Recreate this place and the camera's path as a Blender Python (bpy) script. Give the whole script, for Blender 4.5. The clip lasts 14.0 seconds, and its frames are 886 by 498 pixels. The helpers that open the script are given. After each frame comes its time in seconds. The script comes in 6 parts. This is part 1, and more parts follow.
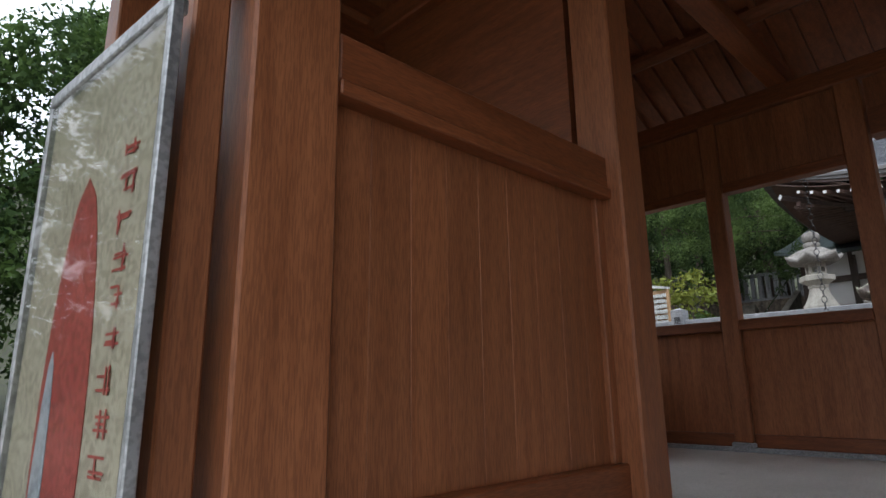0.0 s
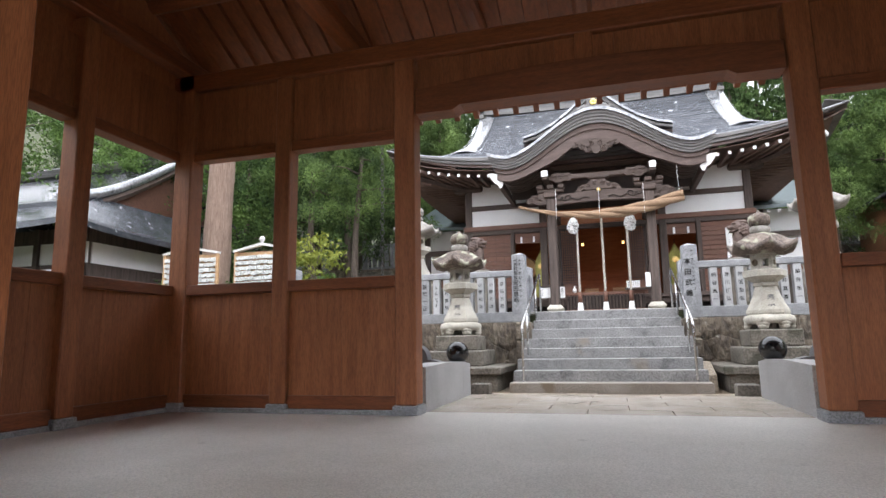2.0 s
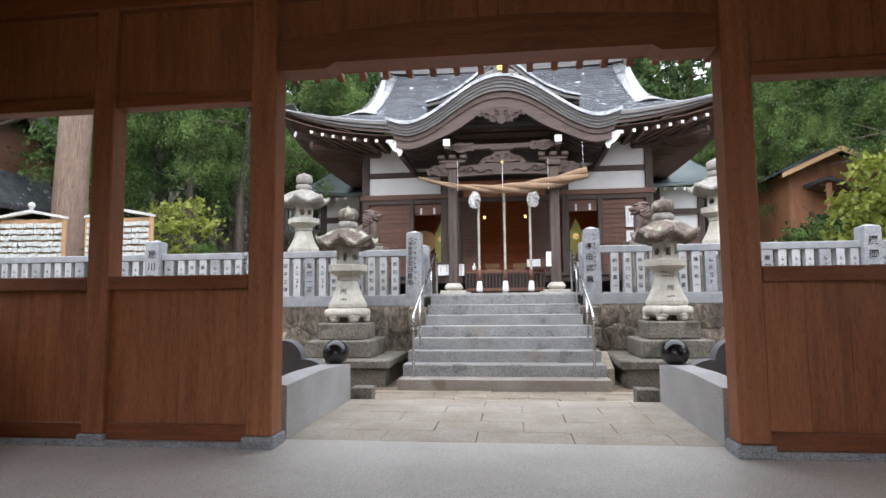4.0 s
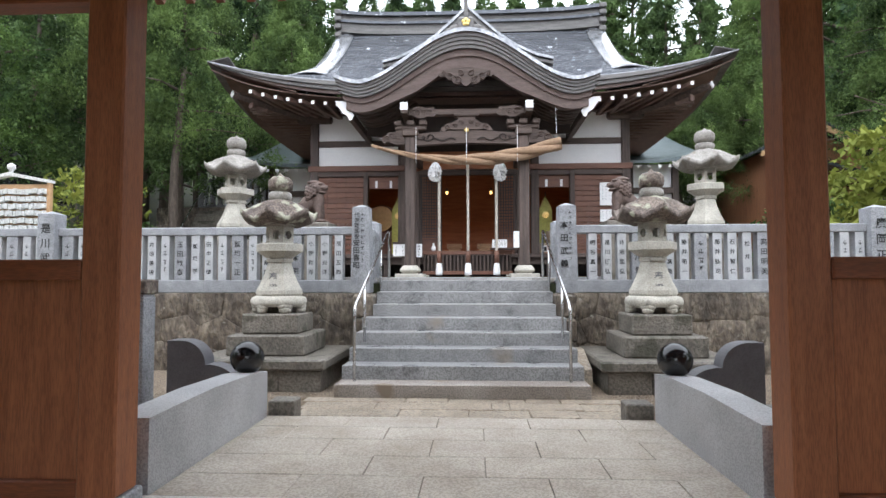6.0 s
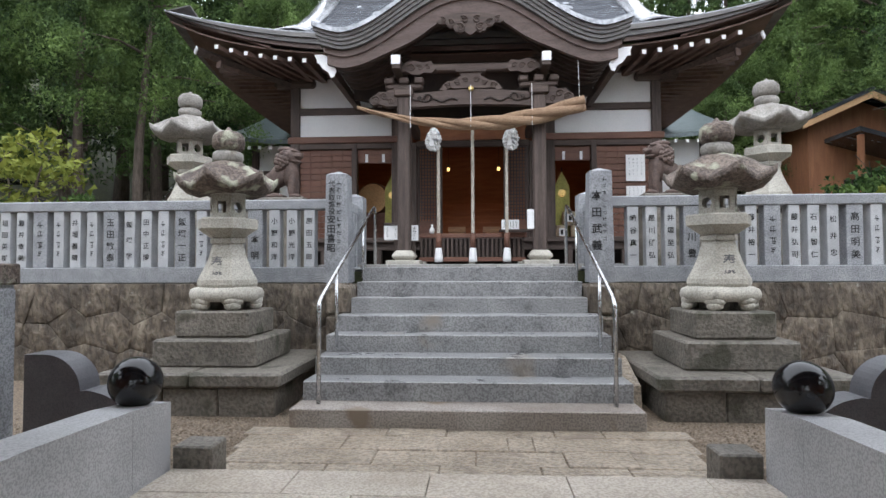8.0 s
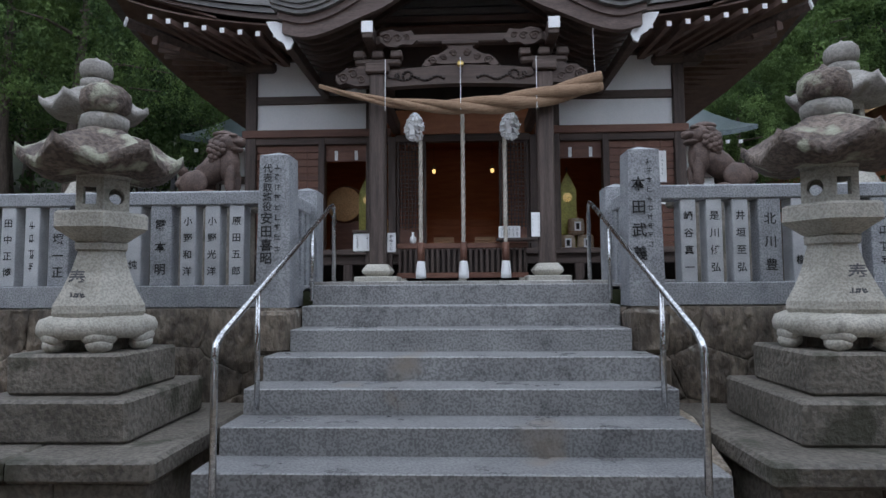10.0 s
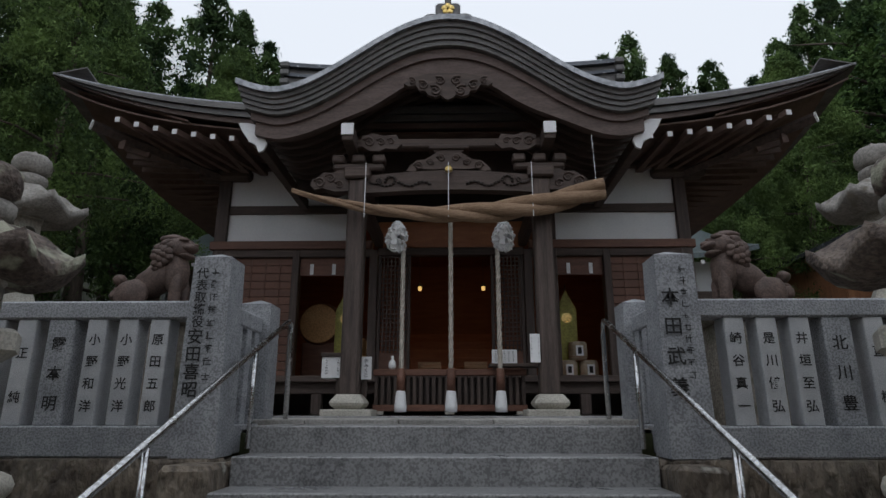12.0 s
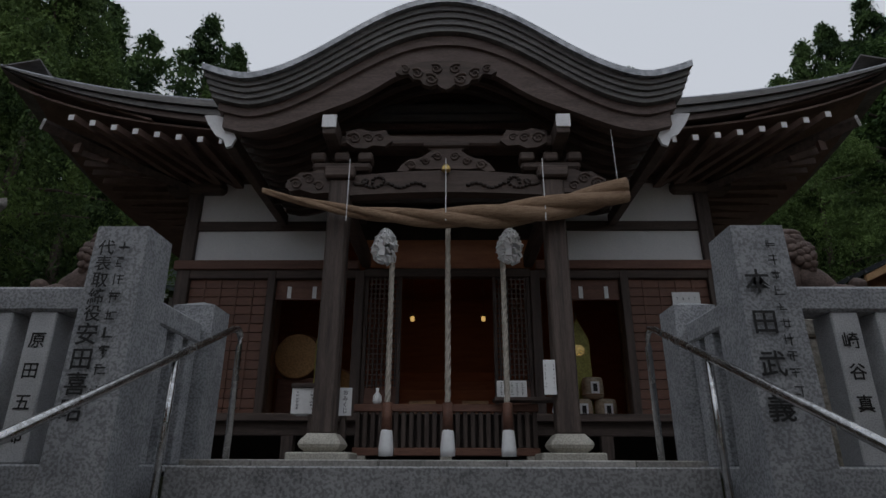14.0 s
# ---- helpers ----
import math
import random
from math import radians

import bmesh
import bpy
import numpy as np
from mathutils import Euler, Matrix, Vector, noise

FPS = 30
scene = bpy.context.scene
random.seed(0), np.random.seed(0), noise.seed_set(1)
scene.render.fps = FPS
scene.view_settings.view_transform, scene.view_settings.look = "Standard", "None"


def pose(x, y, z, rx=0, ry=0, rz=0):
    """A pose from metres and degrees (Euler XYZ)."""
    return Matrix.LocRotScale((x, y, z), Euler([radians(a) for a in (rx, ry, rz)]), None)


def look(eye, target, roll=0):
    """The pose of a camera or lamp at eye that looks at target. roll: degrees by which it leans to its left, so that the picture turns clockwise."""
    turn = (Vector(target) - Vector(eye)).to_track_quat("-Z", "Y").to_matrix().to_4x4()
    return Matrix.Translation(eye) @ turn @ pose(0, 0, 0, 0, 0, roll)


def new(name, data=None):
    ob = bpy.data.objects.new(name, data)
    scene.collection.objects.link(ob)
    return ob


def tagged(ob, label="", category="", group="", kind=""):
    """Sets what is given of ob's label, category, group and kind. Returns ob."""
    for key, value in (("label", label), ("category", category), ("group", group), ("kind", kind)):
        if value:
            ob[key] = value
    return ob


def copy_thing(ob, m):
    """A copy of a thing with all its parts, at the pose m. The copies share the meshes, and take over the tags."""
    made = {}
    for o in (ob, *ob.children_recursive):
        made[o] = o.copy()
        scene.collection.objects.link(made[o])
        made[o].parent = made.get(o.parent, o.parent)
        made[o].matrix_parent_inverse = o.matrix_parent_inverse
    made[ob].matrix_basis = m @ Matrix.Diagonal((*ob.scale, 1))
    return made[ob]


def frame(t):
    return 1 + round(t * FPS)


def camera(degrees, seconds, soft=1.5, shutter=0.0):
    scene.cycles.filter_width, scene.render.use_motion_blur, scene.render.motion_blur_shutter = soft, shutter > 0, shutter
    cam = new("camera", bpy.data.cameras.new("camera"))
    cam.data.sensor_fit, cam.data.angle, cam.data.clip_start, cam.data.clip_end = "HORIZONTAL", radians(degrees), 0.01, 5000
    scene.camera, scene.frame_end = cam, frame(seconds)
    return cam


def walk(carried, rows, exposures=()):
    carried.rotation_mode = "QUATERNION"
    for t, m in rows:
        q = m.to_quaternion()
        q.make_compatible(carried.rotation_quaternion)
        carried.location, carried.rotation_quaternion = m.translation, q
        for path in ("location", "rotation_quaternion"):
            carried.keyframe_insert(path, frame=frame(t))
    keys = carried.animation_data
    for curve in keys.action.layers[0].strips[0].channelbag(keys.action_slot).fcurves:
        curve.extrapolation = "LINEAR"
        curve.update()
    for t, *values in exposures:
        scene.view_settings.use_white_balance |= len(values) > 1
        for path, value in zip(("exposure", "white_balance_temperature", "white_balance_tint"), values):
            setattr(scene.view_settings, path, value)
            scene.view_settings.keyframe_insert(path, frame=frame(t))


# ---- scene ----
cam = camera(73.8, 14.0)
PATH = [
    (0, (-0.816, 1.236, 0.747), (-2.218, 2.585, 1.21), -0.8),
    (0.5, (-0.279, 1.561, 0.689), (-1.445, 3.127, 1.125), -0.8),
    (1, (-0.045, 1.902, 0.588), (-0.918, 3.654, 0.998), -1.2),
    (1.5, (-0.008, 2.275, 0.703), (-0.667, 4.127, 1.068), -1.1),
    (2, (0.107, 2.478, 0.769), (-0.426, 4.38, 1.08), -1.0),
    (2.5, (0.136, 2.64, 0.873), (-0.278, 4.577, 1.15), -0.8),
    (3, (0.143, 2.916, 1.015), (-0.19, 4.874, 1.251), -0.8),
    (5.5, (0.161, 4.661, 1.387), (0.029, 6.653, 1.501), -0.1),
    (6, (0.178, 5.096, 1.37), (0.068, 7.091, 1.468), -0.1),
    (6.5, (0.187, 5.574, 1.347), (0.085, 7.57, 1.438), -0.2),
    (7, (0.153, 6.096, 1.347), (0.039, 8.091, 1.433), -0.2),
    (7.5, (0.173, 6.581, 1.331), (0.05, 8.575, 1.413), -0.2),
    (8, (0.134, 7.093, 1.314), (0.011, 9.088, 1.38), -0.2),
    (10.5, (0.068, 9.59, 1.321), (-0.003, 11.581, 1.504), -0.3),
    (11, (0.072, 9.914, 1.385), (0.008, 11.891, 1.679), -0.1),
    (11.5, (0.086, 10.128, 1.429), (0.036, 12.085, 1.836), -0.1),
    (12, (0.086, 10.277, 1.426), (0.043, 12.204, 1.96), 0.0),
    (12.5, (0.066, 10.459, 1.424), (0.025, 12.357, 2.052), 0.1),
    (13, (0.071, 10.742, 1.393), (0.032, 12.623, 2.071), 0.2),
    (13.5, (0.067, 11.092, 1.358), (0.04, 12.967, 2.053), 0.2),
    (14, (0.051, 11.5, 1.333), (0.025, 13.376, 2.026), 0.2),
]
EXPOSURES = [(0.0, -0.72, 6400, 10), (0.5, 0.05, 6600, 11), (1.0, 0.3, 6700, 12), (1.5, 0.35, 6700, 12), (3.2, 0.25, 6650, 12), (5.3, 0.15, 6500, 10), (8.2, -0.3, 6450, 10), (10.3, -1.15, 5900, 10), (11.5, -1.6, 5950, 9), (12.0, -1.88, 6450, 9), (12.5, -2.4, 6100, 9), (13.0, -2.55, 6250, 9), (14.0, -2.45, 6450, 10)]
walk(cam, [(t, look(eye, target, roll)) for t, eye, target, roll in PATH], EXPOSURES)

# ---- sky and sun: an overcast, wet day ----
world = bpy.data.worlds.new("overcast_sky")
scene.world = world
world.use_nodes = True
wn = world.node_tree.nodes
wl = world.node_tree.links
wn.clear()
sky = wn.new("ShaderNodeTexSky")
sky.sky_type = "NISHITA"
sky.sun_disc = False
sky.sun_elevation = radians(52)
sky.sun_rotation = radians(200)
cloud = wn.new("ShaderNodeMix")
cloud.data_type = "RGBA"
cloud.inputs[0].default_value = 0.86
cloud.inputs[7].default_value = (35, 37, 40.5, 1)
bg = wn.new("ShaderNodeBackground")
bg.inputs[1].default_value = 0.1
wout = wn.new("ShaderNodeOutputWorld")
wl.new(sky.outputs[0], cloud.inputs[6])
wl.new(cloud.outputs[2], bg.inputs[0])
wl.new(bg.outputs[0], wout.inputs[0])
sun_data = bpy.data.lights.new("sun", "SUN")
sun_data.energy = 0.7
sun_data.angle = radians(25)
sun_data.color = (1.0, 0.97, 0.92)
sun = new("sun", sun_data)
sun.matrix_world = look((0, 0, 30), (4, 18, 0))

# ---- materials ----


def ramp(nt, fac, stops):
    r = nt.nodes.new("ShaderNodeValToRGB")
    el = r.color_ramp.elements
    while len(el) < len(stops):
        el.new(0.5)
    for e, (p, c) in zip(el, stops):
        e.position = p
        e.color = (*c, 1)
    nt.links.new(fac, r.inputs[0])
    return r.outputs[0]


def mat(name, stops, scale=4.0, stretch=(1, 1, 1), rough=0.6, metal=0.0, bump=0.2, fine=40.0, vary=0.0, spots=None, coat=0.0, detail=8.0, bumpdist=0.01, speck=0.55):
    """A noise-coloured surface: broad patches by a ramp, fine grain in the relief, piece-to-piece change by Object Info."""
    m = bpy.data.materials.new(name)
    m.use_nodes = True
    nt = m.node_tree
    n, l = nt.nodes, nt.links
    b = n["Principled BSDF"]
    tc = n.new("ShaderNodeTexCoord")
    geo = n.new("ShaderNodeNewGeometry")
    mp = n.new("ShaderNodeMapping")
    mp.inputs["Scale"].default_value = stretch
    l.new(geo.outputs["Position"], mp.inputs[0])
    no = n.new("ShaderNodeTexNoise")
    no.inputs["Scale"].default_value = scale
    no.inputs["Detail"].default_value = detail
    no.inputs["Roughness"].default_value = 0.6
    l.new(mp.outputs[0], no.inputs["Vector"])
    col = ramp(nt, no.outputs["Fac"], stops)
    nf = n.new("ShaderNodeTexNoise")
    nf.inputs["Scale"].default_value = fine
    nf.inputs["Detail"].default_value = 4.0
    l.new(mp.outputs[0], nf.inputs["Vector"])
    fm = n.new("ShaderNodeMix")
    fm.data_type = "RGBA"
    fm.blend_type = "MULTIPLY"
    fm.inputs[0].default_value = 0.6
    l.new(col, fm.inputs[6])
    l.new(ramp(nt, nf.outputs["Fac"], [(0.42, (speck, speck, speck)), (0.55, (1.0, 1.0, 1.0))]), fm.inputs[7])
    col = fm.outputs[2]
    if spots:
        vo = n.new("ShaderNodeTexNoise")
        vo.inputs["Scale"].default_value = spots[0]
        vo.inputs["Detail"].default_value = 6.0
        l.new(geo.outputs["Position"], vo.inputs["Vector"])
        mx = n.new("ShaderNodeMix")
        mx.data_type = "RGBA"
        l.new(ramp(nt, vo.outputs["Fac"], [(spots[1], (0, 0, 0)), (spots[1] + 0.08, (1, 1, 1))]), mx.inputs[0])
        l.new(col, mx.inputs[6])
        mx.inputs[7].default_value = (*spots[2], 1)
        col = mx.outputs[2]
    if vary:
        oi = n.new("ShaderNodeObjectInfo")
        hs = n.new("ShaderNodeHueSaturation")
        mr = n.new("ShaderNodeMapRange")
        mr.inputs["To Min"].default_value = 1 - vary
        mr.inputs["To Max"].default_value = 1 + vary
        l.new(oi.outputs["Random"], mr.inputs[0])
        l.new(mr.outputs[0], hs.inputs["Value"])
        l.new(col, hs.inputs["Color"])
        col = hs.outputs[0]
    l.new(col, b.inputs["Base Color"])
    rr = n.new("ShaderNodeMapRange")
    rr.inputs["To Min"].default_value = max(0.03, rough - 0.12)
    rr.inputs["To Max"].default_value = min(1, rough + 0.12)
    l.new(no.outputs["Fac"], rr.inputs[0])
    l.new(rr.outputs[0], b.inputs["Roughness"])
    b.inputs["Metallic"].default_value = metal
    b.inputs["Coat Weight"].default_value = coat
    if bump:
        bp = n.new("ShaderNodeBump")
        bp.inputs["Strength"].default_value = bump
        bp.inputs["Distance"].default_value = bumpdist
        l.new(nf.outputs["Fac"], bp.inputs["Height"])
        l.new(bp.outputs[0], b.inputs["Normal"])
    return m


def glow(name, colour, strength):
    m = bpy.data.materials.new(name)
    m.use_nodes = True
    b = m.node_tree.nodes["Principled BSDF"]
    b.inputs["Base Color"].default_value = (*colour, 1)
    b.inputs["Emission Color"].default_value = (*colour, 1)
    b.inputs["Emission Strength"].default_value = strength
    return m


# upright copy coloured lighter for daylight on the passage boards; the beam copies stay darker
GATE_V = mat("gate_wood_upright_lit", [(0.3, (0.235, 0.076, 0.028)), (0.7, (0.385, 0.136, 0.054))], 3.0, (6, 6, 0.5), 0.5, bump=0.15, fine=30, vary=0.12)
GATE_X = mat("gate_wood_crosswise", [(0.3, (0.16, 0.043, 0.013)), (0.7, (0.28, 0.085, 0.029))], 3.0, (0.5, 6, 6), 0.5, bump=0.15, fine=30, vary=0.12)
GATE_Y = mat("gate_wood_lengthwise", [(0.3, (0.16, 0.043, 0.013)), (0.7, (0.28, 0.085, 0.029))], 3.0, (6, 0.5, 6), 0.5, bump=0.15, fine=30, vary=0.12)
DARK_V = mat("weathered_wood_upright", [(0.3, (0.036, 0.024, 0.02)), (0.7, (0.125, 0.092, 0.078))], 2.5, (7, 7, 0.5), 0.7, bump=0.3, fine=30, vary=0.1)
DARK_X = mat("weathered_wood_crosswise", [(0.3, (0.05, 0.032, 0.026)), (0.7, (0.13, 0.095, 0.08))], 2.5, (0.5, 7, 7), 0.7, bump=0.3, fine=30, vary=0.1)
RED_X = mat("brown_board_wood", [(0.3, (0.12, 0.05, 0.032)), (0.7, (0.2, 0.095, 0.062))], 2.5, (0.6, 7, 7), 0.6, bump=0.3, fine=30, vary=0.15)
# near-black colour holds the shade under the porch and veranda
BLACKW = mat("shade_darkened_wood", [(0.3, (0.022, 0.015, 0.012)), (0.7, (0.055, 0.04, 0.034))], 2.5, (2, 2, 2), 0.75, bump=0.25, fine=30)
PLASTER = mat("white_plaster", [(0.3, (0.74, 0.75, 0.76)), (0.7, (0.84, 0.84, 0.84))], 1.5, rough=0.8, bump=0.05, speck=0.93)
WHITE = mat("white_paint", [(0.3, (0.74, 0.75, 0.77)), (0.7, (0.85, 0.85, 0.86))], 3, rough=0.6, bump=0.05, speck=0.9)
GRANITE = mat("grey_granite", [(0.3, (0.27, 0.28, 0.3)), (0.7, (0.43, 0.44, 0.46))], 6.0, rough=0.6, bump=0.25, fine=75, vary=0.06, speck=0.3)
STEPG = mat("stair_granite", [(0.3, (0.22, 0.22, 0.225)), (0.7, (0.36, 0.36, 0.362))], 3.0, rough=0.3, bump=0.35, fine=60, vary=0.05, speck=0.3, spots=(1.3, 0.62, (0.27, 0.235, 0.2)))
PALEGRAN = mat("pale_slat_granite", [(0.3, (0.42, 0.43, 0.45)), (0.7, (0.58, 0.59, 0.6))], 6.0, rough=0.6, bump=0.2, fine=160, vary=0.06)
PALEST = mat("pale_lantern_stone", [(0.3, (0.36, 0.34, 0.29)), (0.7, (0.6, 0.57, 0.5))], 3.0, rough=0.75, bump=0.4, fine=60, spots=(5, 0.66, (0.2, 0.19, 0.16)))
OLDST = mat("old_mossy_stone", [(0.3, (0.065, 0.045, 0.038)), (0.7, (0.25, 0.2, 0.165))], 4.0, rough=0.8, bump=1.0, fine=32, bumpdist=0.025, speck=0.35, spots=(4.5, 0.54, (0.33, 0.33, 0.25)))
PLINTH = mat("plinth_stone", [(0.3, (0.13, 0.115, 0.095)), (0.7, (0.26, 0.235, 0.2))], 3.0, rough=0.6, bump=0.8, fine=30, vary=0.15, bumpdist=0.02, speck=0.4, spots=(2.6, 0.56, (0.075, 0.072, 0.052)))
WALLST = mat("rough_wall_stone", [(0.25, (0.05, 0.042, 0.035)), (0.5, (0.15, 0.12, 0.092)), (0.75, (0.34, 0.29, 0.225))], 3.0, (1.5, 1.5, 0.8), rough=0.7, bump=1.0, fine=11, vary=0.16, bumpdist=0.06, speck=0.35, spots=(7, 0.66, (0.33, 0.32, 0.28)))
PARAPET = mat("bridge_granite", [(0.3, (0.38, 0.38, 0.385)), (0.7, (0.54, 0.54, 0.545))], 2.0, rough=0.4, bump=0.2, fine=80, speck=0.5, spots=(0.9, 0.58, (0.36, 0.36, 0.37)))
DKGRAN = mat("dark_cut_granite", [(0.3, (0.1, 0.1, 0.11)), (0.7, (0.16, 0.16, 0.17))], 4.0, rough=0.4, bump=0.1, fine=150)
FLOORM = mat("concrete_floor", [(0.3, (0.56, 0.535, 0.49)), (0.7, (0.7, 0.67, 0.63))], 1.5, rough=0.42, bump=0.1, fine=90, spots=(2.2, 0.7, (0.22, 0.2, 0.18)))
SLAB = mat("wet_paving_slab", [(0.3, (0.48, 0.415, 0.34)), (0.7, (0.63, 0.565, 0.485))], 1.8, rough=0.22, bump=0.2, fine=60, vary=0.03, spots=(1.3, 0.69, (0.3, 0.265, 0.23)))
ROUGHPAV = mat("rough_wet_paving", [(0.3, (0.27, 0.215, 0.155)), (0.7, (0.5, 0.425, 0.335))], 3.5, rough=0.33, bump=1.0, fine=34, vary=0.1, bumpdist=0.02, speck=0.3, spots=(2.2, 0.62, (0.2, 0.16, 0.12)))
GRAVEL = mat("gravel_ground", [(0.35, (0.15, 0.11, 0.075)), (0.65, (0.38, 0.3, 0.22))], 45, rough=0.8, bump=1.0, fine=50, bumpdist=0.03, speck=0.3)
EARTH = mat("forest_floor", [(0.3, (0.03, 0.035, 0.015)), (0.7, (0.07, 0.08, 0.03))], 1.2, rough=0.9, bump=0.8, fine=12)
# pale spots are painted glints of sky on the wet courses
ROOF = mat("wet_copper_roof_with_glints", [(0.3, (0.06, 0.066, 0.078)), (0.7, (0.13, 0.138, 0.155))], 1.4, (1, 3, 3), 0.2, 0.45, bump=0.25, fine=18, vary=0.1, spots=(5.5, 0.63, (0.5, 0.52, 0.55)))
# paler than the roof: the sky's reflection is put into the colour
SKYGLARE = mat("wet_metal_sky_glare", [(0.3, (0.2, 0.21, 0.225)), (0.7, (0.46, 0.47, 0.49))], 2.0, rough=0.22, metal=0.6, bump=0.25, fine=16, spots=(4, 0.6, (0.13, 0.135, 0.15)))
SOFF = mat("brown_eave_wood", [(0.3, (0.1, 0.06, 0.047)), (0.7, (0.2, 0.13, 0.105))], 2.5, (2, 2, 2), 0.7, bump=0.3, fine=30, vary=0.12)
ROOFEDGE = mat("layered_roof_edge", [(0.3, (0.09, 0.087, 0.084)), (0.7, (0.19, 0.182, 0.175))], 2.0, (1, 1, 8), 0.5, 0.1, bump=0.3, fine=20)
HAFU = mat("weathered_gable_board", [(0.3, (0.08, 0.054, 0.046)), (0.7, (0.165, 0.12, 0.106))], 2.5, (1, 3, 5), 0.7, bump=0.3, fine=25)
STRAW = mat("straw_rope", [(0.3, (0.25, 0.155, 0.095)), (0.7, (0.45, 0.305, 0.195))], 9, (1, 6, 6), 0.85, bump=0.8, fine=60)
CORD = mat("pale_bell_cord", [(0.3, (0.4, 0.36, 0.3)), (0.7, (0.62, 0.57, 0.5))], 14, rough=0.85, bump=0.5, fine=80)
PAPERW = mat("white_paper", [(0.3, (0.78, 0.79, 0.8)), (0.7, (0.86, 0.86, 0.86))], 3, rough=0.8, bump=0.1, fine=30, speck=0.92)
STEEL = mat("steel_rail", [(0.3, (0.5, 0.5, 0.5)), (0.7, (0.62, 0.62, 0.62))], 8, rough=0.25, metal=1.0, bump=0.02)
BALL = mat("polished_black_stone", [(0.3, (0.008, 0.008, 0.009)), (0.7, (0.016, 0.016, 0.018))], 6, rough=0.14, bump=0.0)
INK = mat("black_ink", [(0.3, (0.008, 0.008, 0.009)), (0.7, (0.02, 0.02, 0.02))], 20, rough=0.7, bump=0.0)
GOLD = mat("gilt_metal", [(0.3, (0.7, 0.5, 0.16)), (0.7, (0.85, 0.64, 0.25))], 6, rough=0.3, metal=1.0, bump=0.05)
WARMW = mat("hall_cedar_wood", [(0.3, (0.3, 0.095, 0.03)), (0.7, (0.46, 0.17, 0.06))], 2.0, (1, 1, 6), 0.5, bump=0.1, vary=0.1)
BARK = mat("tree_bark", [(0.3, (0.06, 0.045, 0.035)), (0.7, (0.17, 0.135, 0.11))], 5, (5, 5, 0.6), 0.9, bump=1.0, fine=18)
PALEBARK = mat("reddish_cedar_bark", [(0.3, (0.16, 0.1, 0.075)), (0.7, (0.32, 0.23, 0.18))], 5, (6, 6, 0.5), 0.9, bump=0.8, fine=18)


def leafmat(name, dark, light):
    m = bpy.data.materials.new(name)
    m.use_nodes = True
    nt = m.node_tree
    n, l = nt.nodes, nt.links
    b = n["Principled BSDF"]
    geo = n.new("ShaderNodeNewGeometry")
    oi = n.new("ShaderNodeObjectInfo")
    ad = n.new("ShaderNodeMath")
    ad.operation = "MULTIPLY_ADD"
    ad.inputs[1].default_value = 0.6
    l.new(geo.outputs["Random Per Island"], ad.inputs[0])
    # position noise paints lit clumps and shaded gaps into the leaf colour
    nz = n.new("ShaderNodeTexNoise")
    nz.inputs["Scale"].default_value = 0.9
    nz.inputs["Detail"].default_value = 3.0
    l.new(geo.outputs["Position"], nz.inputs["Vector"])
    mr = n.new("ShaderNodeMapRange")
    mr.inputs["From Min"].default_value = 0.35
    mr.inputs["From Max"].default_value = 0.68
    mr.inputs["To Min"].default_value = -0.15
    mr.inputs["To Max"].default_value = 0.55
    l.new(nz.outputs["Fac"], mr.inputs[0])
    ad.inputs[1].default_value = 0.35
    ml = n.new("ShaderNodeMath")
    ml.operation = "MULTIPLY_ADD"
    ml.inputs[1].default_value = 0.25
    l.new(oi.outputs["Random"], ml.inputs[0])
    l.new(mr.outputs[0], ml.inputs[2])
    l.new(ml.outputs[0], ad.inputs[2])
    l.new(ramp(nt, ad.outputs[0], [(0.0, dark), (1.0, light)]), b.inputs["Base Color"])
    b.inputs["Roughness"].default_value = 0.75
    b.inputs["Specular IOR Level"].default_value = 0.25
    b.inputs["Subsurface Weight"].default_value = 0.0
    b.inputs["Transmission Weight"].default_value = 0.0
    tr = n.new("ShaderNodeBsdfTranslucent")
    l.new(ramp(nt, ad.outputs[0], [(0.0, dark), (1.0, light)]), tr.inputs[0])
    mx = n.new("ShaderNodeMixShader")
    mx.inputs[0].default_value = 0.25
    l.new(b.outputs[0], mx.inputs[1])
    l.new(tr.outputs[0], mx.inputs[2])
    l.new(mx.outputs[0], n["Material Output"].inputs[0])
    return m


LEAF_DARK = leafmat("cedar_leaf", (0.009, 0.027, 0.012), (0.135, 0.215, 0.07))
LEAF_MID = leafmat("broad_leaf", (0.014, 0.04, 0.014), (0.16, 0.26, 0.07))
LEAF_YEL = leafmat("yellow_green_leaf", (0.12, 0.16, 0.03), (0.3, 0.33, 0.07))

# ---- mesh helpers ----


def part(name, bm, material, parent=None, label="", smooth=False):
    me = bpy.data.meshes.new(name)
    if smooth:
        for f in bm.faces:
            f.smooth = True
    bm.to_mesh(me)
    bm.free()
    me.materials.append(material)
    ob = new(name, me)
    if parent is not None:
        ob.parent = parent
    if label:
        tagged(ob, label)
    return ob


def thing(name, label, category, group="", kind="", at=(0, 0, 0)):
    ob = new(name)
    ob.empty_display_size = 0.1
    ob.location = at
    return tagged(ob, label, category, group, kind)


